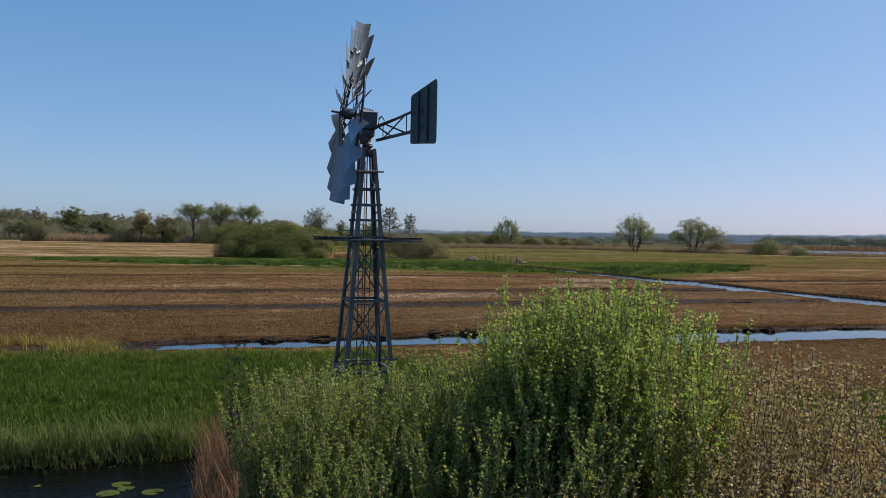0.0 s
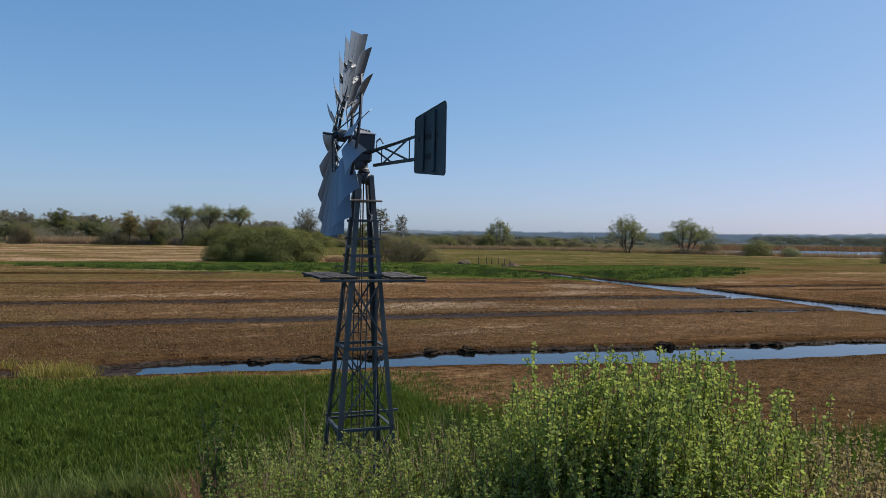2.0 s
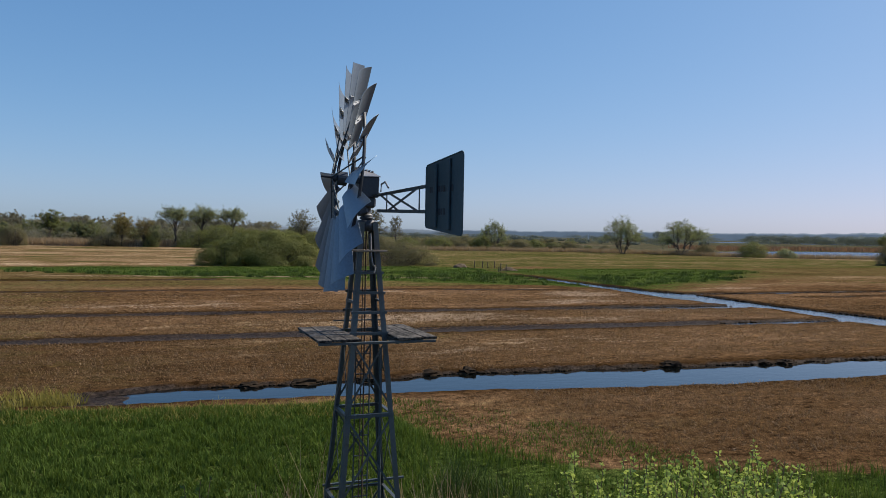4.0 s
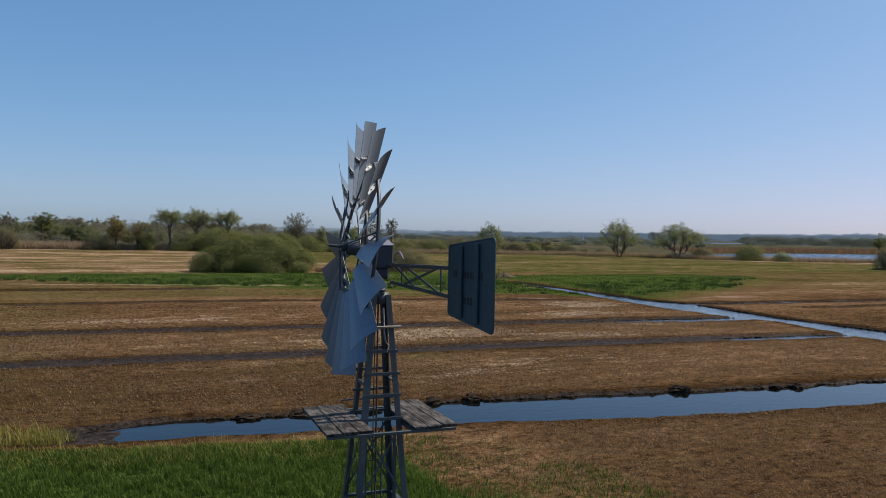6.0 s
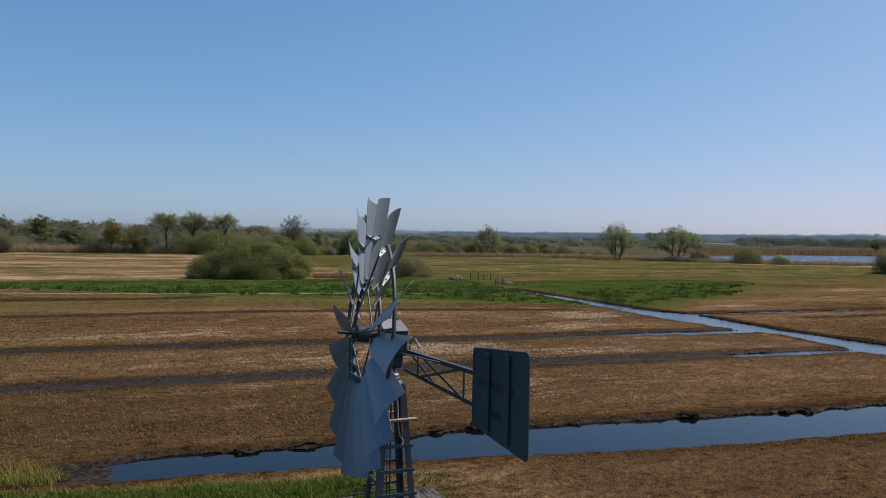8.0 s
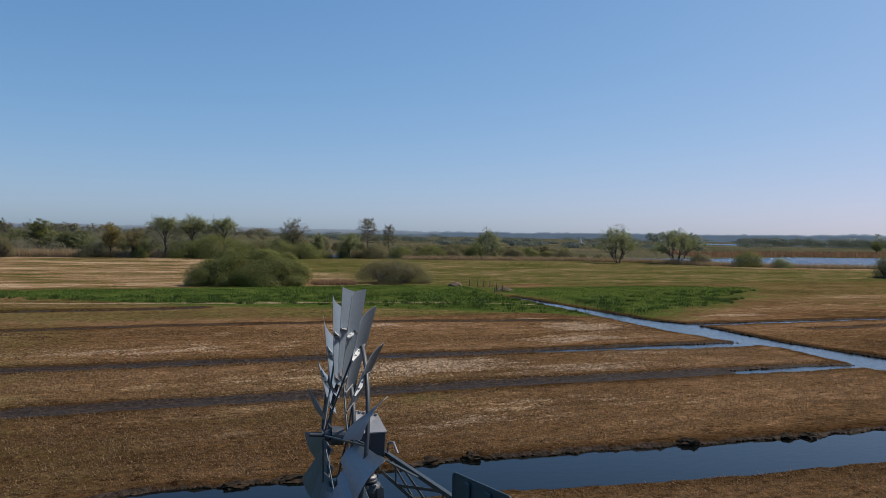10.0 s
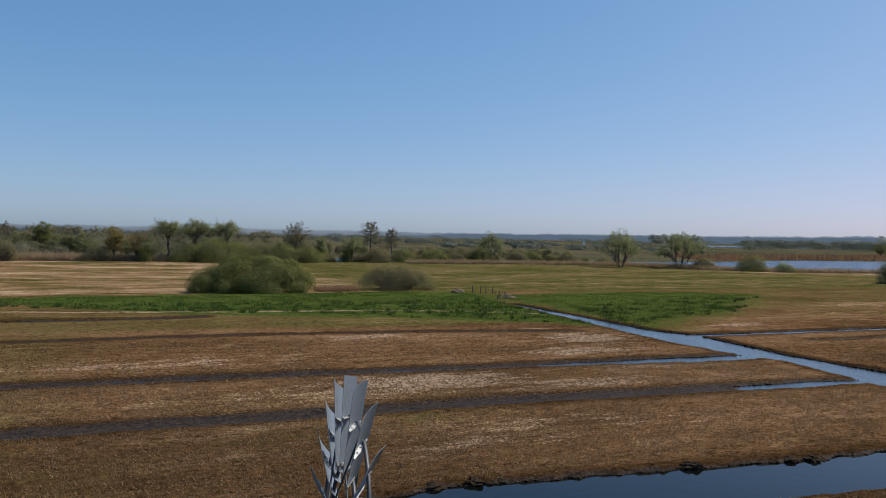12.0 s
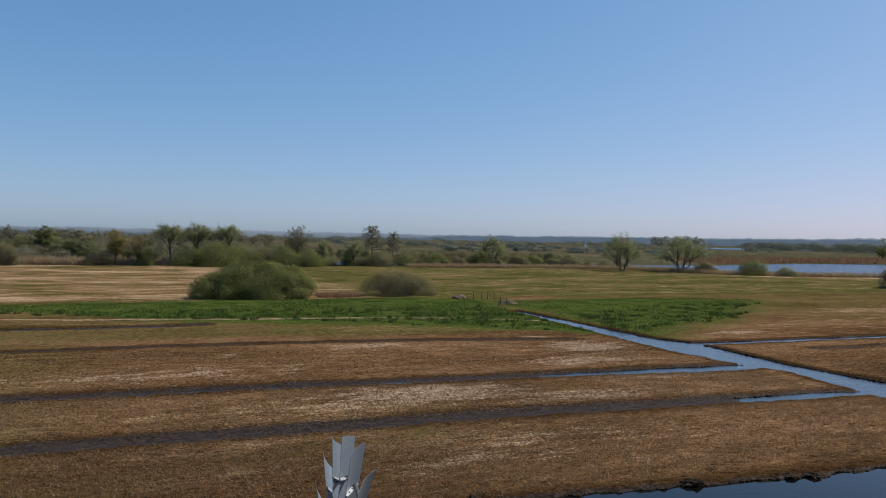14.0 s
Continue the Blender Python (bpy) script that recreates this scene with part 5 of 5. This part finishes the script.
tufts([(51, 64), (62, 69), (76, 76), (100, 96), (80, 96), (52, 84)], 90, 40, 0.34, 0.46, 0.045, RUSH, "dark rush tufts east of the ditch")
tufts([(-26, 4), (-3, 3.6), (-1, 2), (4, 10), (4.4, 14), (-7, 16.6), (-26, 17.4)], 3200, 13, 0.07, 0.27, 0.020, GRASS, "taller tussocks in the meadow grass", "grass_tussock")
tufts([(-12, 3.2), (-3.2, 2.9), (-2.8, 3.8), (-12, 4.4)], 60, 22, 0.10, 0.55, 0.013, BANK_GRASS, "pale tussocks hanging over the pond's edge", "bank_tussock")
tufts([(-16, 3.1), (-3.0, 2.9), (-2.7, 3.6), (-16, 3.9)], 260, 16, 0.13, 0.75, 0.017, BANK_GRASS, "tall coarse sedge tufts along the pond's edge", "bank_sedge")
tufts([(1.2, 0.6), (3.4, 1.0), (5.2, 3.6), (4.0, 6.4), (2.2, 4.0)], 46, 44, 0.17, 0.75, 0.013, RUSH, "dark rush clumps beside the tower")

x, y = scatter([(-12, 20.4), (30, 20.4), (46, 20), (46, 31), (-12, 32.4)], 34000, 0.35, 0.8)
blades("stubble", x, y, 0.13, 0.020, STUBBLE, "short brown stubble on the mown fen", "stubble", 0.9)
x, y = scatter([(5, 14.6), (6.5, 9.6), (9, 7.4), (16, 4.8), (36, 3.6), (36, 13.0), (12, 15)], 22000, 0.35, 0.8)
blades("stubble", x, y, 0.12, 0.014, STUBBLE, "short brown stubble on the mown fen", "stubble", 0.9)
x, y = scatter([(-14, 35), (45, 34.5), (45, 42.4), (-14, 45)], 20000, 0.5, 0.8)
blades("stubble", x, y, 0.14, 0.026, STUBBLE, "short brown stubble on the mown fen", "stubble", 0.9)

# --- willow shrubs in front of the pump
def shrub_meshes(height, radius, stems, leaf, step, per_node, bare=0.25, seed=0, twigs=5, wild=1.0):
    """Upright shoots that branch, with leaves in small whorls along them."""
    g = np.random.default_rng(100 + seed)
    b, cs, ds = Build(), [], []

    def dress(ln, lo):
        seg = np.linalg.norm(np.diff(ln, axis=0), axis=1)
        total = seg.sum()
        n = max(2, int(total * (1 - lo) / step))
        at = (lo + (1 - lo) * (np.arange(n) + g.random(n) * 0.8) / n) * total
        cum = np.concatenate([[0], np.cumsum(seg)])
        i0 = np.clip(np.searchsorted(cum, at) - 1, 0, len(seg) - 1)
        f = np.clip((at - cum[i0]) / seg[i0], 0, 1)[:, None]
        c = ln[i0] * (1 - f) + ln[i0 + 1] * f
        c = np.repeat(c, per_node, 0)
        d = g.normal(size=(len(c), 3)) * np.array([1, 1, 0.6]) + np.array([0, 0, 0.55])
        d /= np.linalg.norm(d, axis=1)[:, None]
        cs.append(c + d * leaf * 0.55)
        ds.append(d)

    for k in range(stems):
        a, q = g.uniform(0, 6.28), math.sqrt(g.uniform(0, 1))
        h = height * (1 - g.random() ** 2.2 * (0.14 + 0.12 * wild) - 0.14 * q * q)
        if g.random() < 0.8:
            h = min(h, height * 0.92)
        base = np.array([math.cos(a) * q * radius * 0.35, math.sin(a) * q * radius * 0.35, -0.1])
        tip = np.array([math.cos(a) * q * radius, math.sin(a) * q * radius, h])
        n = 8
        t = np.linspace(0, 1, n)[:, None]
        pts = base * (1 - t) + tip * t
        pts[:, :2] += (g.normal(size=(1, 2)) * 0.12 * np.sin(t * 3.1)) + np.cumsum(g.normal(size=(n, 2)) * 0.016 * wild * height, 0) * t
        b.tube(pts, np.linspace(0.014, 0.0035, n), 4)
        dress(pts, bare)
        for w in range(twigs):
            s = g.uniform(0.25, 0.88)
            p0 = pts[int(s * (n - 1))]
            aa = g.uniform(0, 6.28)
            ln = g.uniform(0.07, 0.19) * height
            out = g.uniform(0.2, 0.6) * (0.6 + 0.4 * wild)
            p1 = p0 + np.array([math.cos(aa) * out, math.sin(aa) * out, 1.0]) / math.hypot(out, 1) * ln
            mid = (p0 + p1) / 2 + np.array([math.cos(aa), math.sin(aa), -0.2]) * 0.08 * ln
            tw = np.array([p0, mid, p1])
            b.tube(tw, [0.006, 0.0045, 0.0022], 3)
            dress(tw, 0.15)
    b2 = Build()
    c, d = np.vstack(cs), np.vstack(ds)
    o = np.cross(d, rot_dirs(len(d)))
    o /= np.linalg.norm(o, axis=1)[:, None] + 1e-9
    s = g.uniform(0.6, 1.3, (len(d), 1))
    b2.quads(c, d * leaf * 0.5 * s, o * leaf * 0.32 * s)
    return b.mesh("shrub_stems", True), b2.mesh("shrub_leaves")


SL = ("branchwork", "foliage")
green_shrub = [shrub_meshes(4.4, 0.74, 46, 0.046, 0.044, 4, 0.12, 1, 10), shrub_meshes(4.15, 0.76, 44, 0.046, 0.044, 4, 0.12, 2, 10), shrub_meshes(3.2, 0.85, 42, 0.043, 0.048, 4, 0.10, 3, 9, 1.3)]
pale_shrub = [shrub_meshes(3.75, 1.0, 34, 0.042, 0.058, 3, 0.26, 4, 10, 1.8), shrub_meshes(3.4, 0.95, 32, 0.042, 0.058, 3, 0.26, 5, 10, 1.8)]
WILLOWS = (
    # x, y, mesh, scale, turn
    (1.0, -6.1, green_shrub[0], 0.97, 0), (1.6, -5.9, green_shrub[0], 1.0, 120), (0.65, -5.5, green_shrub[1], 0.98, 30), (1.25, -5.2, green_shrub[1], 1.02, 200),
    (2.0, -5.3, green_shrub[1], 1.0, 77), (2.35, -5.9, green_shrub[1], 0.97, 140), (1.5, -6.7, green_shrub[1], 0.92, 250), (0.75, -4.7, green_shrub[1], 0.90, 310),
    (-0.9, -4.8, green_shrub[2], 1.0, 0), (-1.7, -4.3, green_shrub[2], 0.93, 90), (-2.0, -3.3, green_shrub[2], 0.92, 160), (0.2, -5.4, green_shrub[2], 1.04, 40),
    (-0.7, -3.3, green_shrub[2], 0.94, 240), (0.3, -3.6, green_shrub[2], 1.0, 300), (1.3, -3.6, green_shrub[2], 1.04, 20), (-1.2, -6.0, green_shrub[2], 0.84, 66),
    (-1.7, -5.5, green_shrub[2], 0.78, 130), (2.4, -3.9, green_shrub[2], 1.0, 180), (-0.2, -4.3, green_shrub[2], 1.0, 200), (-1.3, -3.6, green_shrub[2], 0.95, 15),
    (-1.4, -2.3, green_shrub[2], 0.88, 270), (-0.3, -6.2, green_shrub[2], 0.92, 110), (0.3, -6.9, green_shrub[2], 0.95, 330))
for x, y, pair, s, rz in WILLOWS:
    low = pair is green_shrub[2]
    stand("willow_shrub", pair, x, y, (TWIG, LEAF_OLIVE if low else LEAF_WILLOW), "low twiggy willow shrub with sparse olive leaves" if low else "upright willow shrub in fresh green leaf", "shrub", rz, s, s, "willow thicket before the pump", SL)
for x, y, pair, s, rz in ((2.3, -7.0, pale_shrub[0], 1.0, 0), (1.5, -8.4, pale_shrub[1], 0.94, 50), (2.9, -7.4, pale_shrub[0], 0.98, 140), (3.5, -6.4, pale_shrub[0], 0.98, 220), (4.4, -6.9, pale_shrub[1], 0.95, 20),
                          (2.3, -8.6, pale_shrub[1], 0.9, 110), (0.9, -8.8, pale_shrub[1], 0.85, 190), (-0.5, -7.4, pale_shrub[1], 0.74, 10), (0.3, -7.8, pale_shrub[1], 0.8, 95), (4.0, -5.4, pale_shrub[1], 1.0, 280), (5.0, -5.6, pale_shrub[0], 0.86, 320)):
    stand("willow_shrub", pair, x, y, (TWIG, LEAF_CATKIN), "brown-twigged willow shrub with cream catkins", "shrub", rz, s, s, "willow thicket before the pump", SL)

elder = shrub_meshes(2.95, 0.5, 8, 0.075, 0.11, 3, 0.45, 9, 4)
stand("elder_shrub", elder, -2.15, -0.4, (TWIG, LEAF_ELDER), "small dark-leaved elder shrub at the pond's edge", "shrub", parts=SL)

# --- lily pads on the pond
for x, y, r in ((-4.38, 1.12, 0.20), (-4.07, 1.32, 0.15), (-3.63, 1.0, 0.19), (-4.17, 1.6, 0.17), (-5.6, 1.9, 0.07)):
    bm = bmesh.new()
    c = bm.verts.new((0, 0, 0.004))
    a0 = rng.uniform(0, 6.28)
    ring = [bm.verts.new((math.cos(a0 + t) * r * (1 + 0.05 * math.sin(3 * t)), math.sin(a0 + t) * r * 0.9, 0.006 + 0.008 * math.sin(2 * t))) for t in np.linspace(0.2, 6.1, 20)]
    for k in range(19):
        bm.faces.new((c, ring[k], ring[k + 1]))
    bmesh.ops.solidify(bm, geom=bm.faces[:], thickness=0.004)
    tagged(obj("lily_pad", bm_mesh("lily_pad", bm), LILY, None, Matrix.Translation((x, y, WATER_Z + 0.004))), "round green lily pad floating on dark water", "lily pad", "lily pads")

# --- ragged peat along the ditch banks, with larger clods slumped into the water
def bank_line(xs, lo, hi, last):
    """For each x the place where the ground meets the water between lo and hi."""
    ys = np.linspace(lo, hi, 140)
    gx_, gy_ = np.meshgrid(xs, ys, indexing="ij")
    under = terrain(gx_, gy_)[0] < WATER_Z
    ok = under.any(1)
    idx = (under.shape[1] - 1 - under[:, ::-1].argmax(1)) if last else under.argmax(1)
    return xs[ok], ys[idx[ok]]


bm = bmesh.new()
bmesh.ops.create_icosphere(bm, subdivisions=1, radius=1.0)
LUMP_V = np.array([v.co[:] for v in bm.verts])
LUMP_F = np.array([[v.index for v in f.verts] for f in bm.faces])
bm.free()


def lumps(name, xs, ys, size, flat, mat, label, sparse, seed):
    g = np.random.default_rng(seed)
    b = Build()
    for x, y in zip(xs, ys):
        k = vnoise(np.array([x * 0.9 + seed]), np.array([seed * 1.7]))[0]
        if g.random() > sparse + (k > 0.55) * 0.55:
            continue
        s = size * g.uniform(0.5, 1.3) * (1.5 if k > 0.72 else 1.0)
        q = LUMP_V * (1 + 0.35 * g.normal(size=(len(LUMP_V), 1)))
        q = q * np.array([s * g.uniform(0.9, 1.9), s * g.uniform(0.7, 1.2), s * flat])
        b.put(q + np.array([x + g.normal() * 0.04, y + g.normal() * size * 0.4, WATER_Z + s * flat * 0.25]), LUMP_F)
    tagged(obj(name, b.mesh(name), mat), label, "peat", kind="stuff")


xs, ys = bank_line(np.arange(-2.5, 60, 0.05), 16, 22, True)
lumps("peat_edge", xs, ys + 0.07, 0.06, 0.55, PEAT, "ragged black peat along the ditch bank", 0.2, 3)
xs, ys = bank_line(np.arange(-3.5, 45, 0.13), 13, 19, False)
lumps("bank_debris", xs, ys - 0.05, 0.05, 0.5, PEAT, "dark peat crumbs along the low bank", 0.5, 5)
for k, (lo, hi, last, sp) in enumerate(((42, 48, True, 0.35), (42, 48, False, 0.3), (29, 36, True, 0.3), (29, 36, False, 0.25), (54, 60, False, 0.5), (54, 60, True, 0.4))):
    xs, ys = bank_line(np.arange(36 if k < 4 else 52, 47 if k < 4 else 90, 0.16), lo, hi, last)
    lumps("peat_edge", xs, ys, 0.06, 0.7, PEAT, "ragged black peat along the ditch bank", sp, 10 + k)
for k, (lo, hi, last) in enumerate(((44.5, 49.3, False), (49.6, 54.5, True))):
    yy = np.arange(20, 92, 0.16)
    ss = np.linspace(lo, hi, 120)
    gx_, gy_ = np.meshgrid(ss, yy, indexing="ij")
    under = (terrain(gx_, gy_)[0] < WATER_Z).T
    idx = (under.shape[1] - 1 - under[:, ::-1].argmax(1)) if last else under.argmax(1)
    ok = under.any(1) & (idx > 1) & (idx < under.shape[1] - 2)
    lumps("peat_edge", ss[idx[ok]], yy[ok], 0.075, 0.7, PEAT, "ragged black peat along the ditch bank", 0.45, 30 + k)
for x, sx, sz in ((0.9, 0.45, 0.18), (3.0, 0.8, 0.22), (5.6, 0.5, 0.16), (8.6, 0.5, 0.2), (10.3, 0.4, 0.26), (20.5, 0.55, 0.30), (25.6, 0.4, 0.24), (26.7, 0.35, 0.26)):
    xs, ys = bank_line(np.array([x]), 16, 22, True)
    bm = bmesh.new()
    bmesh.ops.create_icosphere(bm, subdivisions=3, radius=1.0)
    for w in bm.verts:
        n = noise.noise(w.co * 1.7 + Vector((x, sx * 9, 0))) * 0.5 + noise.noise(w.co * 4.5 + Vector((sx, x, 3))) * 0.4
        w.co = Vector((w.co.x * sx, w.co.y * 0.35, w.co.z * sz * 0.75)) * (1 + n)
    tagged(obj("peat_clod", bm_mesh("peat_clod", bm), PEAT, None, Matrix.Translation((x, float(ys[0]) + 0.12, WATER_Z + 0.03))), "black wet peat clod slumped from the ditch bank", "clod", "peat clods")

# --- low clumps of dead sedge that roughen the mown fen
bm = bmesh.new()
bmesh.ops.create_icosphere(bm, subdivisions=1, radius=1.0)
bmesh.ops.delete(bm, geom=[v for v in bm.verts if v.co.z < -0.6], context="VERTS")
bm.verts.index_update()
DOME_V = np.array([v.co[:] for v in bm.verts])
DOME_F = np.array([[v.index for v in f.verts] for f in bm.faces])
bm.free()


def clumps(poly, n, size, mat, label, tufty=0.6, scale=0.4):
    x, y = scatter(poly, n, tufty, scale)
    z = ground_z(x, y)
    ok = z > WATER_Z + 0.03
    x, y, z = x[ok], y[ok], z[ok]
    n = len(x)
    s = size * rng.uniform(0.4, 1.4, n) ** 1.5
    v = DOME_V[None] * (1 + 0.3 * rng.normal(size=(n, len(DOME_V), 1)))
    v = v * np.stack([s * rng.uniform(0.9, 1.7, n), s * rng.uniform(0.8, 1.5, n), s * 0.42], 1)[:, None]
    v += np.stack([x, y, z], 1)[:, None]
    b = Build()
    b.put(v.reshape(-1, 3), (np.arange(n)[:, None, None] * len(DOME_V) + DOME_F[None]).reshape(-1, 3))
    tagged(obj("fen_clump", b.mesh("fen_clump"), mat), label, "clump", kind="stuff")


LOW = "low brown clumps on the mown fen"
clumps([(-14, 20.6), (46, 19), (46, 31), (-14, 32)], 12000, 0.030, CLUMP, LOW)
clumps([(5, 14.6), (6.5, 9.6), (9, 7.4), (16, 4.8), (36, 3.6), (36, 13.0), (12, 15)], 7000, 0.024, CLUMP, LOW)
clumps([(-16, 35), (46, 33.5), (46, 44), (-16, 45)], 9000, 0.042, CLUMP, LOW)
clumps([(-20, 47.5), (46, 45.5), (46, 62), (-20, 65)], 7500, 0.058, CLUMP, LOW)
clumps([(52.5, 20), (90, 20), (90, 54), (52.5, 54)], 4000, 0.055, CLUMP, LOW)

# --- fence posts, brushwood heap and mound by the ditch head
for x, y, h, t in ((52.3, 114.6, 1.35, 3), (53.2, 113.2, 1.25, -2), (54.0, 112.6, 1.1, 4), (54.9, 111.8, 1.3, 0), (51.2, 101.6, 1.35, -3), (51.9, 100.9, 1.2, 2), (49.9, 99.5, 0.9, 5)):
    b = Build()
    b.tube([(0, 0, -0.2), (0, 0, h * 0.5), (0.01, 0, h - 0.02), (0.01, 0, h)], [0.085, 0.08, 0.075, 0.02], 8)
    tagged(obj("fence_post", b.mesh("fence_post"), BARK, None, Matrix.Translation((x, y, float(ground_z(x, y)[0]))) @ pose(0, 0, 0, t, -t)), "weathered round wooden fence post in grass", "post", "fence posts")
for x, y, r, nm in ((53.5, 103.2, 1.3, "brushwood_heap"),):
    b = Build()
    for k in range(120):
        a, q = rng.uniform(0, 6.28), rng.uniform(0, 1) ** 0.7
        c = np.array([math.cos(a) * q * r, math.sin(a) * q * r, 0.75 * (1 - q) * rng.uniform(0.3, 1) + 0.05])
        d = rot_dirs(1)[0] * 0.45
        d[2] *= 0.3
        b.tube([c - d, c, c + d], [0.03, 0.03, 0.015], 4)
    tagged(obj(nm, b.mesh(nm), STRAW_HEAP, None, Matrix.Translation((x, y, 0))), "heap of brown cut brushwood by the ditch", "heap")
bm = bmesh.new()
bmesh.ops.create_icosphere(bm, subdivisions=3, radius=1.0)
for v in bm.verts:
    v.co = Vector((v.co.x * 1.3, v.co.y * 1.0, v.co.z * 0.75)) * (1 + 0.2 * noise.noise(v.co * 2.0))
tagged(obj("earth_mound", bm_mesh("earth_mound", bm), MOUND, None, Matrix.Translation((49.6, 114.8, -0.05))), "small brown earth mound on the green strip", "mound")

# --- specks of sails and houses far off
for x, y, h in ((640, 1010, 11), (700, 1000, 7)):
    bm = bmesh.new()
    q = [bm.verts.new(v) for v in ((-2.2, 0, 1), (2.2, 0, 1), (0.2, 0, h), (-2.2, 0.3, 1), (2.2, 0.3, 1), (0.2, 0.3, h))]
    for f in ((0, 1, 2), (3, 4, 5), (0, 1, 4, 3), (1, 2, 5, 4), (2, 0, 3, 5)):
        bm.faces.new([q[k] for k in f])
    box_into(bm, pose(0, 0.15, 0.3), 7, 2, 1.4)
    tagged(obj("sailboat", bm_mesh("sailboat", bm), WHITE, None, pose(x, y, -0.3, 0, 0, -20)), "small white sailboat far across the fen", "sailboat")
